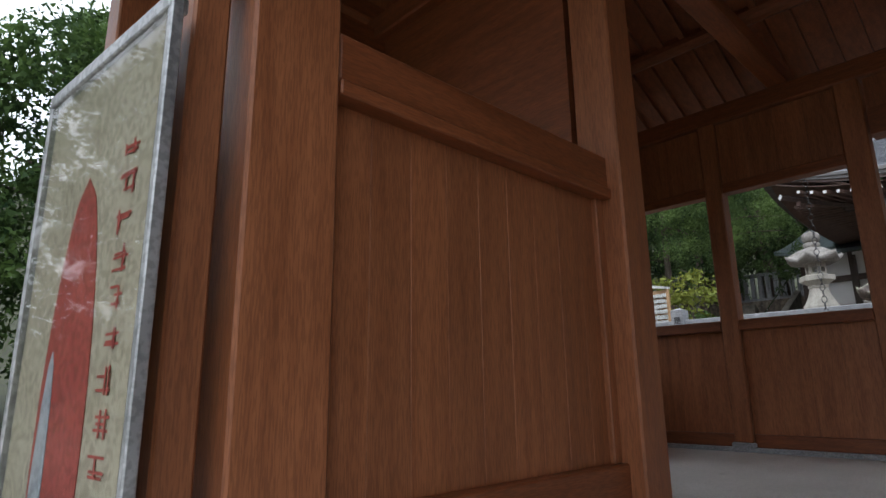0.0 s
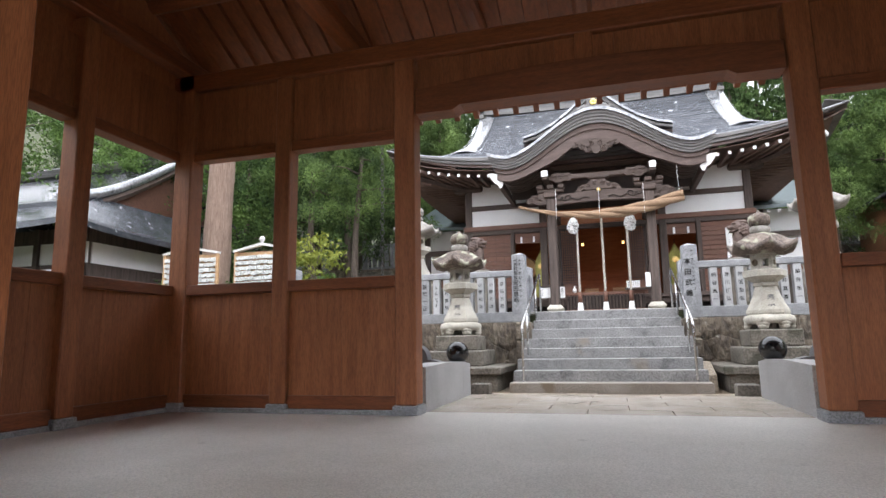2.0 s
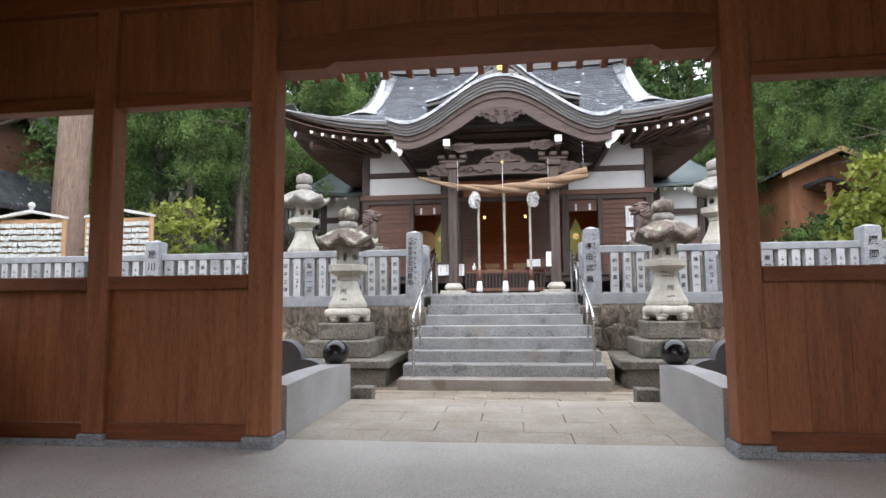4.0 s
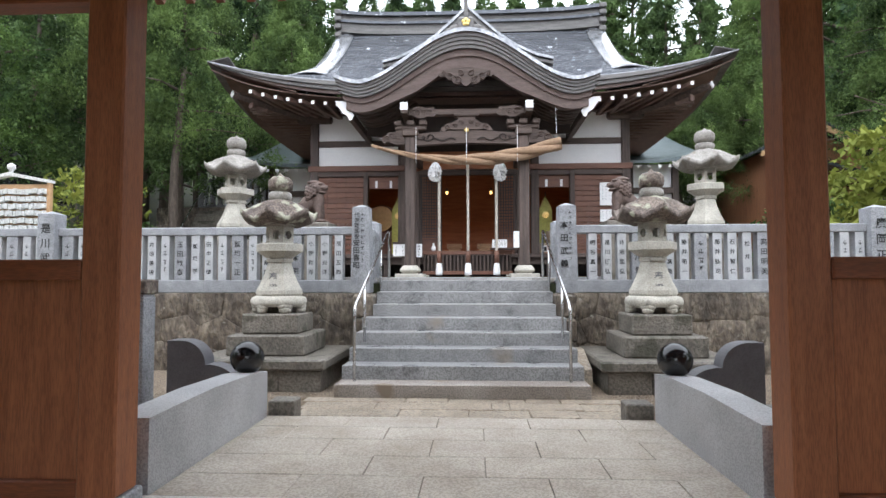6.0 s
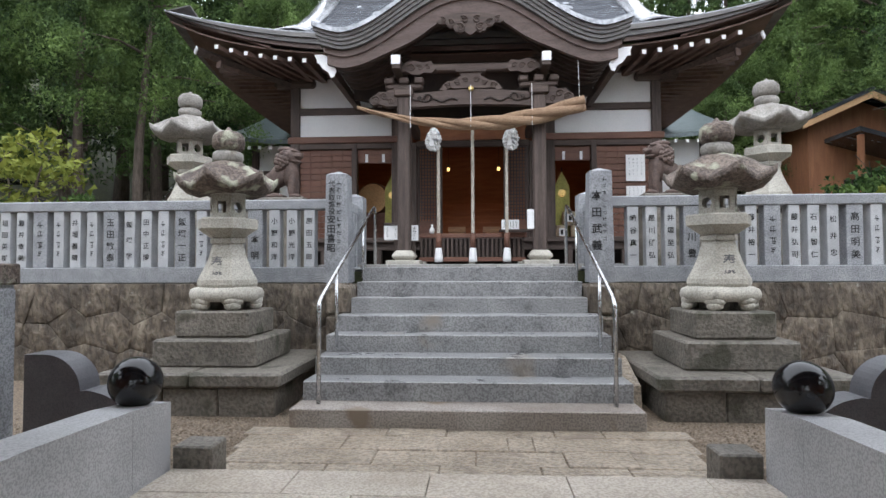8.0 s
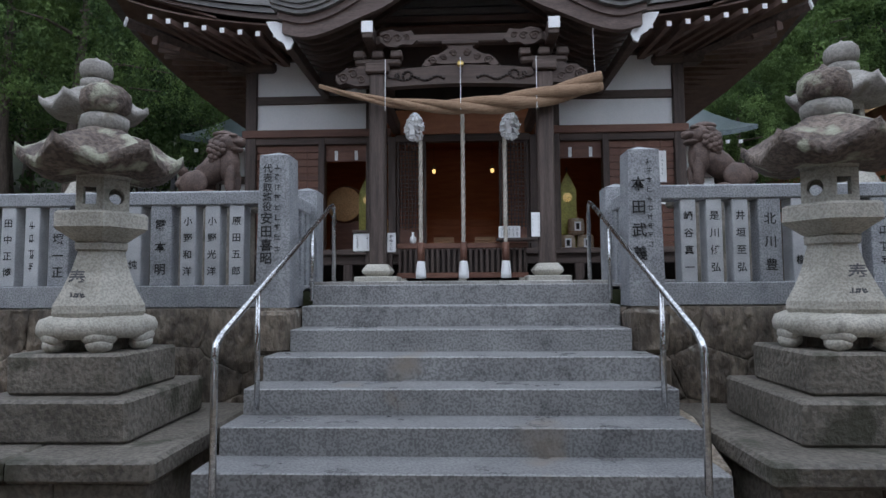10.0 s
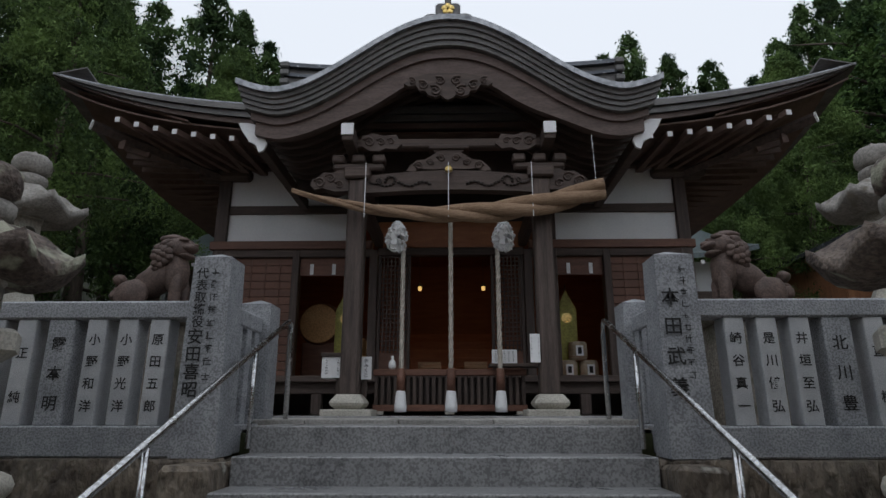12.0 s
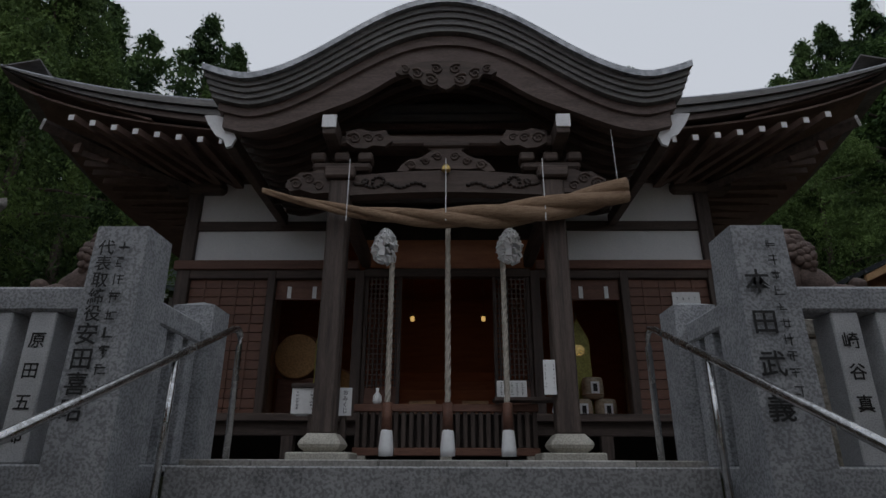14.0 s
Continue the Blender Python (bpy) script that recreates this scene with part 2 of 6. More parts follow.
def block(x0, x1, y0, y1, z0, z1, bevel=0.0, bm=None):
    """A box, with its edges rounded off by bevel metres."""
    own = bm is None
    b = bmesh.new()
    bmesh.ops.create_cube(b, size=1, matrix=Matrix.Translation(((x0 + x1) / 2, (y0 + y1) / 2, (z0 + z1) / 2)) @ Matrix.Diagonal((abs(x1 - x0), abs(y1 - y0), abs(z1 - z0), 1)))
    if bevel:
        bmesh.ops.bevel(b, geom=b.edges[:], offset=bevel, segments=1, affect="EDGES")
    if own:
        return b
    me = bpy.data.meshes.new("tmp")
    b.to_mesh(me)
    b.free()
    bm.from_mesh(me)
    bpy.data.meshes.remove(me)
    return bm


def lathe(profile, seg=16, centre=(0, 0), turn=0.0, square=False):
    """A turned body: profile of (radius, z), round centre; with seg=4, 6 or 8 it is a faceted body."""
    bm = bmesh.new()
    rings = []
    for r, z in profile:
        rings.append([bm.verts.new((centre[0] + r * math.cos(turn + 2 * math.pi * k / seg), centre[1] + r * math.sin(turn + 2 * math.pi * k / seg), z)) for k in range(seg)])
    for a, b in zip(rings, rings[1:]):
        for k in range(seg):
            bm.faces.new((a[k], a[(k + 1) % seg], b[(k + 1) % seg], b[k]))
    bm.faces.new(list(reversed(rings[0])))
    bm.faces.new(rings[-1])
    bmesh.ops.recalc_face_normals(bm, faces=bm.faces[:])
    return bm


def prism(points, y0, y1, axis="y"):
    """A flat outline of (u, z) pushed from y0 to y1 (axis y) or from x0 to x1 (axis x)."""
    bm = bmesh.new()
    mk = (lambda u, z, d: (u, d, z)) if axis == "y" else ((lambda u, z, d: (d, u, z)) if axis == "x" else (lambda u, z, d: (u, z, d)))
    a = [bm.verts.new(mk(u, z, y0)) for u, z in points]
    b = [bm.verts.new(mk(u, z, y1)) for u, z in points]
    bm.faces.new(a)
    bm.faces.new(list(reversed(b)))
    for k in range(len(points)):
        j = (k + 1) % len(points)
        bm.faces.new((a[j], a[k], b[k], b[j]))
    bmesh.ops.recalc_face_normals(bm, faces=bm.faces[:])
    return bm


def tube(points, radii, seg=10, bm=None):
    """A round body along points."""
    own = bm or bmesh.new()
    rings = []
    pts = [Vector(p) for p in points]
    for i, p in enumerate(pts):
        d = (pts[min(i + 1, len(pts) - 1)] - pts[max(i - 1, 0)]).normalized()
        u = d.orthogonal().normalized() if abs(d.z) > 0.95 else d.cross(Vector((0, 0, 1))).normalized()
        v = d.cross(u)
        r = radii[i] if hasattr(radii, "__len__") else radii
        rings.append([own.verts.new(p + r * (math.cos(2 * math.pi * k / seg) * u + math.sin(2 * math.pi * k / seg) * v)) for k in range(seg)])
    for a, b in zip(rings, rings[1:]):
        for k in range(seg):
            own.faces.new((a[k], a[(k + 1) % seg], b[(k + 1) % seg], b[k]))
    own.faces.new(rings[0])
    own.faces.new(rings[-1])
    bmesh.ops.recalc_face_normals(own, faces=own.faces[:])
    return own


def beam(p, q, w, h):
    """A straight squared timber from p to q, w wide and h high."""
    p, q = Vector(p), Vector(q)
    d = (q - p).normalized()
    side = d.cross(Vector((0, 0, 1))).normalized() * (w / 2)
    up = side.cross(d).normalized() * (h / 2)
    bm = bmesh.new()
    a, b = [[bm.verts.new(c + m * side + n * up) for m, n in ((-1, -1), (1, -1), (1, 1), (-1, 1))] for c in (p, q)]
    bm.faces.new(a)
    bm.faces.new(b)
    for k in range(4):
        bm.faces.new((a[k], a[(k + 1) % 4], b[(k + 1) % 4], b[k]))
    bmesh.ops.recalc_face_normals(bm, faces=bm.faces[:])
    return bm


def roughen(bm, amount, scale, seed=0.0):
    for v in bm.verts:
        v.co += noise.noise_vector(v.co * scale + Vector((seed, seed * 1.7, 0))) * amount
    return bm


def structure(name, bm, material, label, category):
    return tagged(part(name, bm, material), label, category, "", "structure")


MORTAR0 = mat("dark_joint", [(0.3, (0.26, 0.23, 0.19)), (0.7, (0.36, 0.32, 0.27))], 12, rough=0.9, bump=0.5)
# ---- ground ----
R, TREAD, SY, YARD = 0.177, 0.34, 12.2, -0.085
gb = bmesh.new()
NX, NY = 60, 70


def terrain(x, y):
    """Flat yards in front, the upper yard behind the wall, and the wooded slope round the back and sides."""
    h = -0.1
    if y > 14.8:
        h = 1.3
    if y < 3.2:
        h = -0.72
    side = max(0.0, abs(x) - 13.0)
    back = max(0.0, y - 27.0)
    h += 0.42 * side * (1 if y > 8 else 0.25) + 0.35 * back
    return min(h, 34.0) - 0.02


xs = sorted(set([-1500, -400, -150] + [-60 + 3 * i for i in range(41)] + [150, 400, 1500]))
ys = sorted(set([-1500, -400, -120, -60, -30, -15, -5, 0, 3.19, 3.21, 6, 9, 12, 14.79, 14.81, 16] + [18 + 3 * i for i in range(24)] + [150, 400, 1500]))
gv = [[gb.verts.new((x, y, terrain(x, y))) for x in xs] for y in ys]
for j in range(len(ys) - 1):
    for i in range(len(xs) - 1):
        gb.faces.new((gv[j][i], gv[j][i + 1], gv[j + 1][i + 1], gv[j + 1][i]))
ground = structure("ground", gb, EARTH, "dark leafy forest floor rising behind the shrine", "ground")
gr = bmesh.new()
for x0, x1, y0, y1, z in ((-12, 12, 8.7, 14.3, YARD), (-12.5, 12.5, 14.82, 27, 1.305)):
    gr.faces.new([gr.verts.new(p) for p in ((x0, y0, z), (x1, y0, z), (x1, y1, z), (x0, y1, z))])
structure("gravel_yard", gr, GRAVEL, "wet brown gravel yard round the stairs", "gravel")

# ---- gate hall ----
RIDGEY0 = 5.2
FY = 8.35          # inner face of the far wall
WX = 4.88          # inner face of the side walls
floor = structure("floor", block(-WX - 0.2, WX + 0.2, 3.3, 8.72, -0.4, 0.03, 0.01), FLOORM, "worn grey concrete floor of the gate hall", "floor")
for k in range(4):
    structure("entrance_step", block(-2.4, 2.4, 3.3 - 0.32 * (k + 1), 3.3 - 0.32 * k, -0.8, -0.14 - 0.17 * k, 0.01), STEPG, "grey stone step up to the gate hall", "step")
structure("forecourt", block(-9, 9, -6, 3.3, -0.9, -0.715), FLOORM, "grey paved ground before the gate", "pavement")


def pillar(name, x, y, w, z0, z1, label, m=GATE_V, d=None):
    t = thing(name, label, "pillar", "", "structure", (x, y, 0))
    d = d or w
    part("shaft", block(-w / 2, w / 2, -d / 2, d / 2, z0 + 0.1, z1, 0.012), m, t)
    part("foot", block(-w / 2 - 0.025, w / 2 + 0.025, -d / 2 - 0.025, d / 2 + 0.025, z0, z0 + 0.1, 0.01), GRANITE, t, "grey stone foot")
    return t


def boards(parent, x0, x1, y0, y1, z0, z1, along, n, m):
    """Upright boards with narrow joints; along x or y."""
    for k in range(n):
        if along == "x":
            w = (x1 - x0) / n
            part("board", block(x0 + w * k + 0.0006, x0 + w * (k + 1) - 0.0006, y0 + random.uniform(-0.001, 0.001), y1, z0, z1, 0.0015), m, parent)
        else:
            w = (y1 - y0) / n
            part("board", block(x0, x1 + random.uniform(-0.001, 0.001), y0 + w * k + 0.0006, y0 + w * (k + 1) - 0.0006, z0, z1, 0.0015), m, parent)


GATE_LABEL = "reddish brown varnished timber pillar of the gate hall"
for s in (-1, 1):
    pillar("gate_pillar", s * 1.965, FY + 0.12, 0.23, 0.03, 4.1, GATE_LABEL)
    pillar("gate_pillar", s * 3.46, FY + 0.1, 0.2, 0.03, 4.1, GATE_LABEL)
    pillar("corner_pillar", s * 4.82, FY + 0.1, 0.24, 0.03, 4.1, GATE_LABEL)
    pillar("front_pillar", s * 2.54, 4.31, 0.27, 0.03, 4.1, GATE_LABEL)
    pillar("front_pillar", s * 2.65, 2.16, 0.34, -0.72, 4.1, GATE_LABEL)
    pillar("front_pillar", s * 4.78, 2.2, 0.28, -0.72, 4.1, GATE_LABEL)
    # low panelled wall with the open windows above it
    w = thing("wall_north", "brown board wall with open windows above a sill", "wall", "", "structure")
    for xa, xb in ((2.08, 3.36), (3.56, 4.70)):
        a, b = sorted((s * xa, s * xb))
        boards(w, a, b, FY + 0.07, FY + 0.11, 0.13, 1.4, "x", 4, GATE_V)
        part("sill", block(a, b, FY + 0.0, FY + 0.2, 1.36, 1.48, 0.008), GATE_X, w)
        part("bottom_rail", block(a, b, FY + 0.03, FY + 0.17, 0.08, 0.22, 0.008), GATE_X, w)
        part("curb", block(a, b, FY - 0.02, FY + 0.24, 0.03, 0.08, 0.006), GRANITE, w, "grey stone curb")
        part("head_rail", block(a, b, FY + 0.02, FY + 0.18, 3.0, 3.12, 0.008), GATE_X, w)
        boards(w, a, b, FY + 0.07, FY + 0.11, 3.12, 3.9, "x", 4, GATE_V)
    # side wall with its windows
    w = thing("wall_west" if s < 0 else "wall_east", "brown board side wall with open windows above a sill", "wall", "", "structure")
    for ya, yb in ((4.75, 5.55), (5.75, 6.85), (7.05, 8.33)):
        a, b = sorted((s * (WX + 0.03), s * (WX + 0.07)))
        boards(w, a, b, ya, yb, 0.13, 1.4, "y", 4, GATE_V)
        a, b = sorted((s * (WX - 0.02), s * (WX + 0.16)))
        part("sill", block(a, b, ya, yb, 1.36, 1.48, 0.008), GATE_Y, w)
        part("bottom_rail", block(a, b, ya, yb, 0.08, 0.22, 0.008), GATE_Y, w)
        part("curb", block(a - 0.02, b + 0.02, ya, yb, 0.0, 0.08, 0.006), GRANITE, w, "grey stone curb")
        part("head_rail", block(a, b, ya, yb, 3.0, 3.12, 0.008), GATE_Y, w)
        a, b = sorted((s * (WX + 0.03), s * (WX + 0.07)))
        boards(w, a, b, ya, yb, 3.12, 3.9, "y", 4, GATE_V)
    for y in (5.65, 6.95):
        pillar("side_pillar", s * (WX + 0.04), y, 0.2, 0.03, 4.1, GATE_LABEL)
    pillar("corner_pillar", s * (WX + 0.02), 4.62, 0.24, 0.03, 4.1, GATE_LABEL)
    # passage wall panel of the guard bay
    w = thing("wall_passage", "brown upright boards between rails beside the gate passage", "wall", "", "structure")
    a, b = sorted((s * 2.56, s * 2.6))
    boards(w, a, b, 2.33, 4.16, 0.36, 1.9, "y", 9, GATE_V)
    part("end_stile", block(*sorted((s * 2.53, s * 2.63)), 4.1, 4.175, 0.36, 1.9, 0.006), GATE_V, w)
    a, b = sorted((s * 2.49, s * 2.68))
    part("top_beam", block(a, b, 2.33, 4.22, 1.86, 2.06, 0.01), GATE_Y, w)
    part("top_lip", block(a - 0.02, b + 0.02, 2.33, 4.18, 1.8, 1.86, 0.006), GATE_Y, w)
    part("bottom_beam", block(a, b, 2.33, 4.18, 0.12, 0.36, 0.01), GATE_Y, w)
    part("curb", block(a - 0.06, b + 0.06, 2.33, 4.18, -0.05, 0.12, 0.01), GRANITE, w, "grey stone curb")
    a, b = sorted((s * 2.76, s * 4.7))
    structure("wall_guard_bay", block(a, b, 4.26, 4.32, 0.03, 3.9), GATE_X, "plain brown board wall of the guard bay", "wall")
    structure("wall_guard_bay", block(*sorted((s * 4.72, s * 4.78)), 2.22, 4.4, 0.03, 4.0), GATE_Y, "plain brown board wall of the guard bay", "wall")
    structure("gable_wall", prism([(0.8, 3.9), (9.6, 3.9), (RIDGEY0, 6.15)], *sorted((s * 5.0, s * 5.06)), "x"), GATE_V, "brown boarded gable wall of the gate hall", "wall")
    structure("guard_bay_floor", block(*sorted((s * 2.45, s * 4.95)), 1.95, 4.4, -0.72, 0.02, 0.01), FLOORM, "stone floor of the guard bay", "floor")

# openings, lintel and beams
lint = thing("gate_lintel", "curved brown timber lintel beam over the gate opening", "beam", "", "structure")
pts = [(-1.82, 3.24), (-1.4, 3.24), (-1.32, 3.29), (1.32, 3.29), (1.4, 3.24), (1.82, 3.24), (1.82, 3.52)] + [(1.8 - 0.3 * k, 3.52 + 0.1 * math.sin(math.pi * k / 12)) for k in range(1, 12)] + [(-1.82, 3.52)]
part("beam", prism(pts, FY - 0.02, FY + 0.22), GATE_X, lint)
boards(lint, -1.82, 1.82, FY + 0.07, FY + 0.11, 3.5, 4.0, "x", 12, GATE_V)
part("strut", block(-0.09, 0.09, FY - 0.01, FY + 0.16, 3.6, 3.95, 0.01), GATE_V, lint)
for name, y, z0, z1, d in (("tie_beam", FY + 0.1, 3.9, 4.12, 0.24), ("tie_beam", 4.28, 3.9, 4.12, 0.26), ("tie_beam", 2.09, 3.9, 4.12, 0.26)):
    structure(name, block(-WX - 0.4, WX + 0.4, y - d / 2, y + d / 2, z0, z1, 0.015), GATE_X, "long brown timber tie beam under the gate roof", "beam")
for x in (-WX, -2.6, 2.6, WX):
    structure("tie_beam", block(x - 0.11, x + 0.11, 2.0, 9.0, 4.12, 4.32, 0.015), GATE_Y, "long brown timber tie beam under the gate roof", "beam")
for x in (-1.2, 0.0, 1.2):
    structure("roof_beam", tube([(x, 1.6 + 0.4 * k, 4.42) for k in range(20)], 0.11, 12), GATE_Y, "round brown log beam across the gate hall", "beam")

# gate roof: sloped boards on rafters, seen from inside
RIDGEY, RZ, EZ = 5.2, 6.2, 4.15
rb = bmesh.new()
for s, ye in ((-1, 0.4), (1, 10.0)):
    z_e = EZ - 0.1 if s < 0 else 3.86
    for a, b in (((-6.2, 0.0), (6.2, 0.0)),):
        v = [(-6.2, RIDGEY, RZ), (6.2, RIDGEY, RZ), (6.2, ye, z_e), (-6.2, ye, z_e)]
        lo = [rb.verts.new(p) for p in v]
        hi = [rb.verts.new((p[0], p[1], p[2] + 0.14)) for p in v]
        rb.faces.new(lo)
        rb.faces.new(hi)
        for k in range(4):
            rb.faces.new((lo[k], lo[(k + 1) % 4], hi[(k + 1) % 4], hi[k]))
bmesh.ops.recalc_face_normals(rb, faces=rb.faces[:])
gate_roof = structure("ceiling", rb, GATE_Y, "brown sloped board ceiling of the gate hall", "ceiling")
rf = thing("roof_rafters", "rows of brown rafters under the gate roof boards", "rafter", "", "structure")
for s, ye in ((-1, 0.35), (1, 10.05)):
    z_e = EZ - 0.1 if s < 0 else 3.86
    for k in range(46):
        x = -6.1 + k * 0.271
        n = 8
        d = Vector((0, ye - RIDGEY, z_e - RZ))
        b = bmesh.new()
        bmesh.ops.create_cube(b, size=1, matrix=Matrix.Translation((x, (ye + RIDGEY) / 2, (z_e + RZ) / 2 - 0.045)) @ Matrix.Rotation(math.atan2(d.z, d.y) if s > 0 else math.atan2(-d.z, -d.y), 4, "X") @ Matrix.Diagonal((0.07, d.length, 0.085, 1)))
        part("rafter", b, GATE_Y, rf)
for y, z in ((4.0, 5.55), (6.6, 5.5), (RIDGEY, 6.0), (7.9, 4.85)):
    structure("purlin", tube([(-6.2 + 1.24 * k, y, z) for k in range(11)], 0.11, 12), GATE_X, "round brown purlin under the gate rafters", "beam")

# ---- bridge and paving ----
pv = thing("bridge_paving", "wet beige paving slabs of the bridge walkway", "paving", "", "structure")
part("bed", block(-1.86, 1.86, 8.72, 10.84, -0.3, 0.008), MORTAR0, pv, "dark joint bed")
rows = [8.72, 9.15, 9.6, 10.05, 10.45, 10.84]
for j in range(5):
    cuts = [-1.86] + [-1.86 + 0.42 * (1 if j % 2 else 2) + 0.84 * k for k in range(5)]
    cuts = [c for c in cuts if c < 1.7] + [1.86]
    for a, b in zip(cuts, cuts[1:]):
        part("slab", block(a + 0.0025, b - 0.0025, rows[j] + 0.0025, rows[j + 1] - 0.0025, -0.05, 0.028 + random.uniform(-0.002, 0.002), 0.004), SLAB, pv)
pr = thing("stair_paving", "rough wet brown stone slabs before the stairs", "paving", "", "structure")
part("bed", block(-1.75, 1.75, 10.85, 12.25, -0.3, YARD - 0.005), MORTAR0, pr, "dark joint bed")
y = 10.86
for j, d in enumerate((0.42, 0.34, 0.36, 0.24)):
    cuts = [-1.68 - 0.06 * j, -0.95 + 0.3 * (j % 2), -0.15 + 0.25 * (j % 3), 0.55 + 0.2 * (j % 2), 1.15 + 0.1 * (j % 3), 1.68 + 0.06 * j]
    for a, b in zip(cuts, cuts[1:]):
        part("slab", block(a + 0.003, b - 0.003, y + 0.003, y + d - 0.003, -0.16, YARD + 0.016 + random.uniform(-0.006, 0.006), 0.008), ROUGHPAV, pr)
    y += d

for s in (-1, 1):
    p = thing("bridge_parapet", "low pale granite bridge parapet with a sloped top", "parapet", "bridge parapets")
    a, b = sorted((s * 1.86, s * 2.12))
    part("slab", prism([(8.72, -0.05), (10.4, -0.05), (10.4, 0.5), (9.6, 0.52), (8.72, 0.5)], a, b, "x"), PARAPET, p)
    part("end_post", prism([(10.403, -0.05), (10.82, -0.05), (10.82, 0.46), (10.403, 0.5)], a, b, "x"), PARAPET, p)
    ball = thing("stone_ball", "polished black stone ball on the parapet end", "stone ball", "parapet balls", "", (s * 2.0, 10.66, 0.465))
    bm = bmesh.new()
    bmesh.ops.create_uvsphere(bm, u_segments=40, v_segments=24, radius=0.158, matrix=Matrix.Translation((0, 0, 0.15)))
    part("sphere", bm, BALL, ball, smooth=True)
    tagged(part("end_block", block(s * 1.86, s * 1.6, 10.84, 11.08, YARD - 0.02, 0.17, 0.012), PLINTH), "small square stone block at the parapet foot", "stone block", "parapet blocks")
    # scalloped wing stone, set across the end of the parapet
    pts = [(0, YARD - 0.02), (0, 0.75), (0.14, 0.75)]
    pts += [(0.14 + 0.25 * math.sin(k * math.pi / 20), 0.51 + 0.24 * math.cos(k * math.pi / 20)) for k in range(1, 11)]
    pts += [(0.44, 0.515)]
    pts += [(0.44 + 0.36 * math.sin(k * math.pi / 20), 0.1 + 0.41 * math.cos(k * math.pi / 20)) for k in range(1, 11)]
    pts += [(0.8, YARD - 0.02)]
    tagged(part("wing_stone", prism([(s * (2.9 - u), z) for u, z in pts], 10.87, 11.08), DKGRAN), "dark grey granite wing stone with scalloped top", "wing stone", "wing stones")

NAME_PILLARS = []
for s in (-1, 1):
    st = thing("name_pillar", "square grey granite name pillar with a cap", "stone pillar", "name pillars", "", (s * 3.28, 11.0, 0))
    part("shaft", block(-0.115, 0.115, -0.115, 0.115, 0.1, 1.18, 0.008), GRANITE, st)
    part("cap", block(-0.135, 0.135, -0.135, 0.135, 1.21, 1.36, 0.012), OLDST, st, "mossy stone cap")
    part("neck", block(-0.105, 0.105, -0.105, 0.105, 1.18, 1.21), GRANITE, st)
    part("plinth", block(-0.4, 0.4, -0.3, 0.25, YARD - 0.02, 0.1, 0.01), PLINTH, st)
    NAME_PILLARS.append(st)

# ---- stairs ----
STEPB = mat("stained_stair_granite", [(0.3, (0.24, 0.2, 0.17)), (0.7, (0.4, 0.36, 0.325))], 2.0, rough=0.45, bump=0.35, fine=60, speck=0.35, spots=(2.5, 0.6, (0.2, 0.155, 0.115)))
PLATF = mat("pale_platform_stone", [(0.3, (0.3, 0.29, 0.27)), (0.7, (0.5, 0.48, 0.45))], 3.0, rough=0.5, bump=0.3, fine=50, vary=0.2)
HALF = [1.535, 1.515, 1.495, 1.475, 1.46, 1.36, 1.36, 1.36]
stairs = thing("stairs", "eight broad grey granite steps up to the shrine", "stairs", "", "structure")
for k in range(8):
    y1 = SY + TREAD * (k + 1) if k < 7 else 20.0
    part("step", block(-HALF[k], HALF[k], SY + TREAD * k, min(y1 + 0.04, 15.2) if k < 7 else 15.45, YARD - 0.05 if k == 0 else YARD + R * k - 0.02, YARD + R * (k + 1) if k < 7 else 1.335, 0.008), STEPB if k == 0 else STEPG, stairs)
for k in range(5):
    part("platform_slab", block(-1.9 + 0.76 * k + 0.003, -1.14 + 0.76 * k - 0.003, 15.2, 16.9, 1.1, 1.372, 0.006), PLATF, stairs, "pale worn platform slab")
structure("shrine_base", block(-4.6, 4.6, 16.9, 25.0, 1.2, 1.385, 0.01), STEPG, "grey stone base platform of the shrine", "platform")

# loose pebbles on the gravel beside the paving
pr_ = random.Random(77)
pv_, pf_ = [], []
for n in range(4200):
    sgn = pr_.choice((-1, 1))
    px, py, r = sgn * (1.7 + 2.6 * pr_.random() ** 1.6), pr_.uniform(10.9, 12.9), pr_.uniform(0.008, 0.022)
    if abs(px) < 1.72 + 0.06 * (py - 10.9) or (abs(abs(px) - 2.63) < 1.08 and py > 12.55):
        continue
    k = len(pv_)
    for dx, dy, dz in ((1, 0, 0), (0, 1, 0), (-1, 0, 0), (0, -1, 0), (0, 0, 0.7), (0, 0, -0.5)):
        pv_.append((px + dx * r * pr_.uniform(0.7, 1.3), py + dy * r * pr_.uniform(0.7, 1.3), YARD + 0.004 + dz * r))
    pf_ += [(k, k + 1, k + 4), (k + 1, k + 2, k + 4), (k + 2, k + 3, k + 4), (k + 3, k, k + 4)]
pm_ = bpy.data.meshes.new("pebbles")
pm_.from_pydata(pv_, [], pf_)
pm_.materials.append(GRAVEL)
tagged(new("pebbles", pm_), "loose wet brown pebbles beside the stair paving", "pebbles", "", "stuff")

# ---- retaining wall ----
def clip(poly, nx, nz, d):
    """The part of a flat outline that lies where nx * x + nz * z is under d."""
    out = []
    for (ax, az), (bx, bz) in zip(poly, poly[1:] + poly[:1]):
        a, b = nx * ax + nz * az - d, nx * bx + nz * bz - d
        if a <= 0:
            out.append((ax, az))
        if a * b < 0:
            q = a / (a - b)
            out.append((ax + (bx - ax) * q, az + (bz - az) * q))
    return out


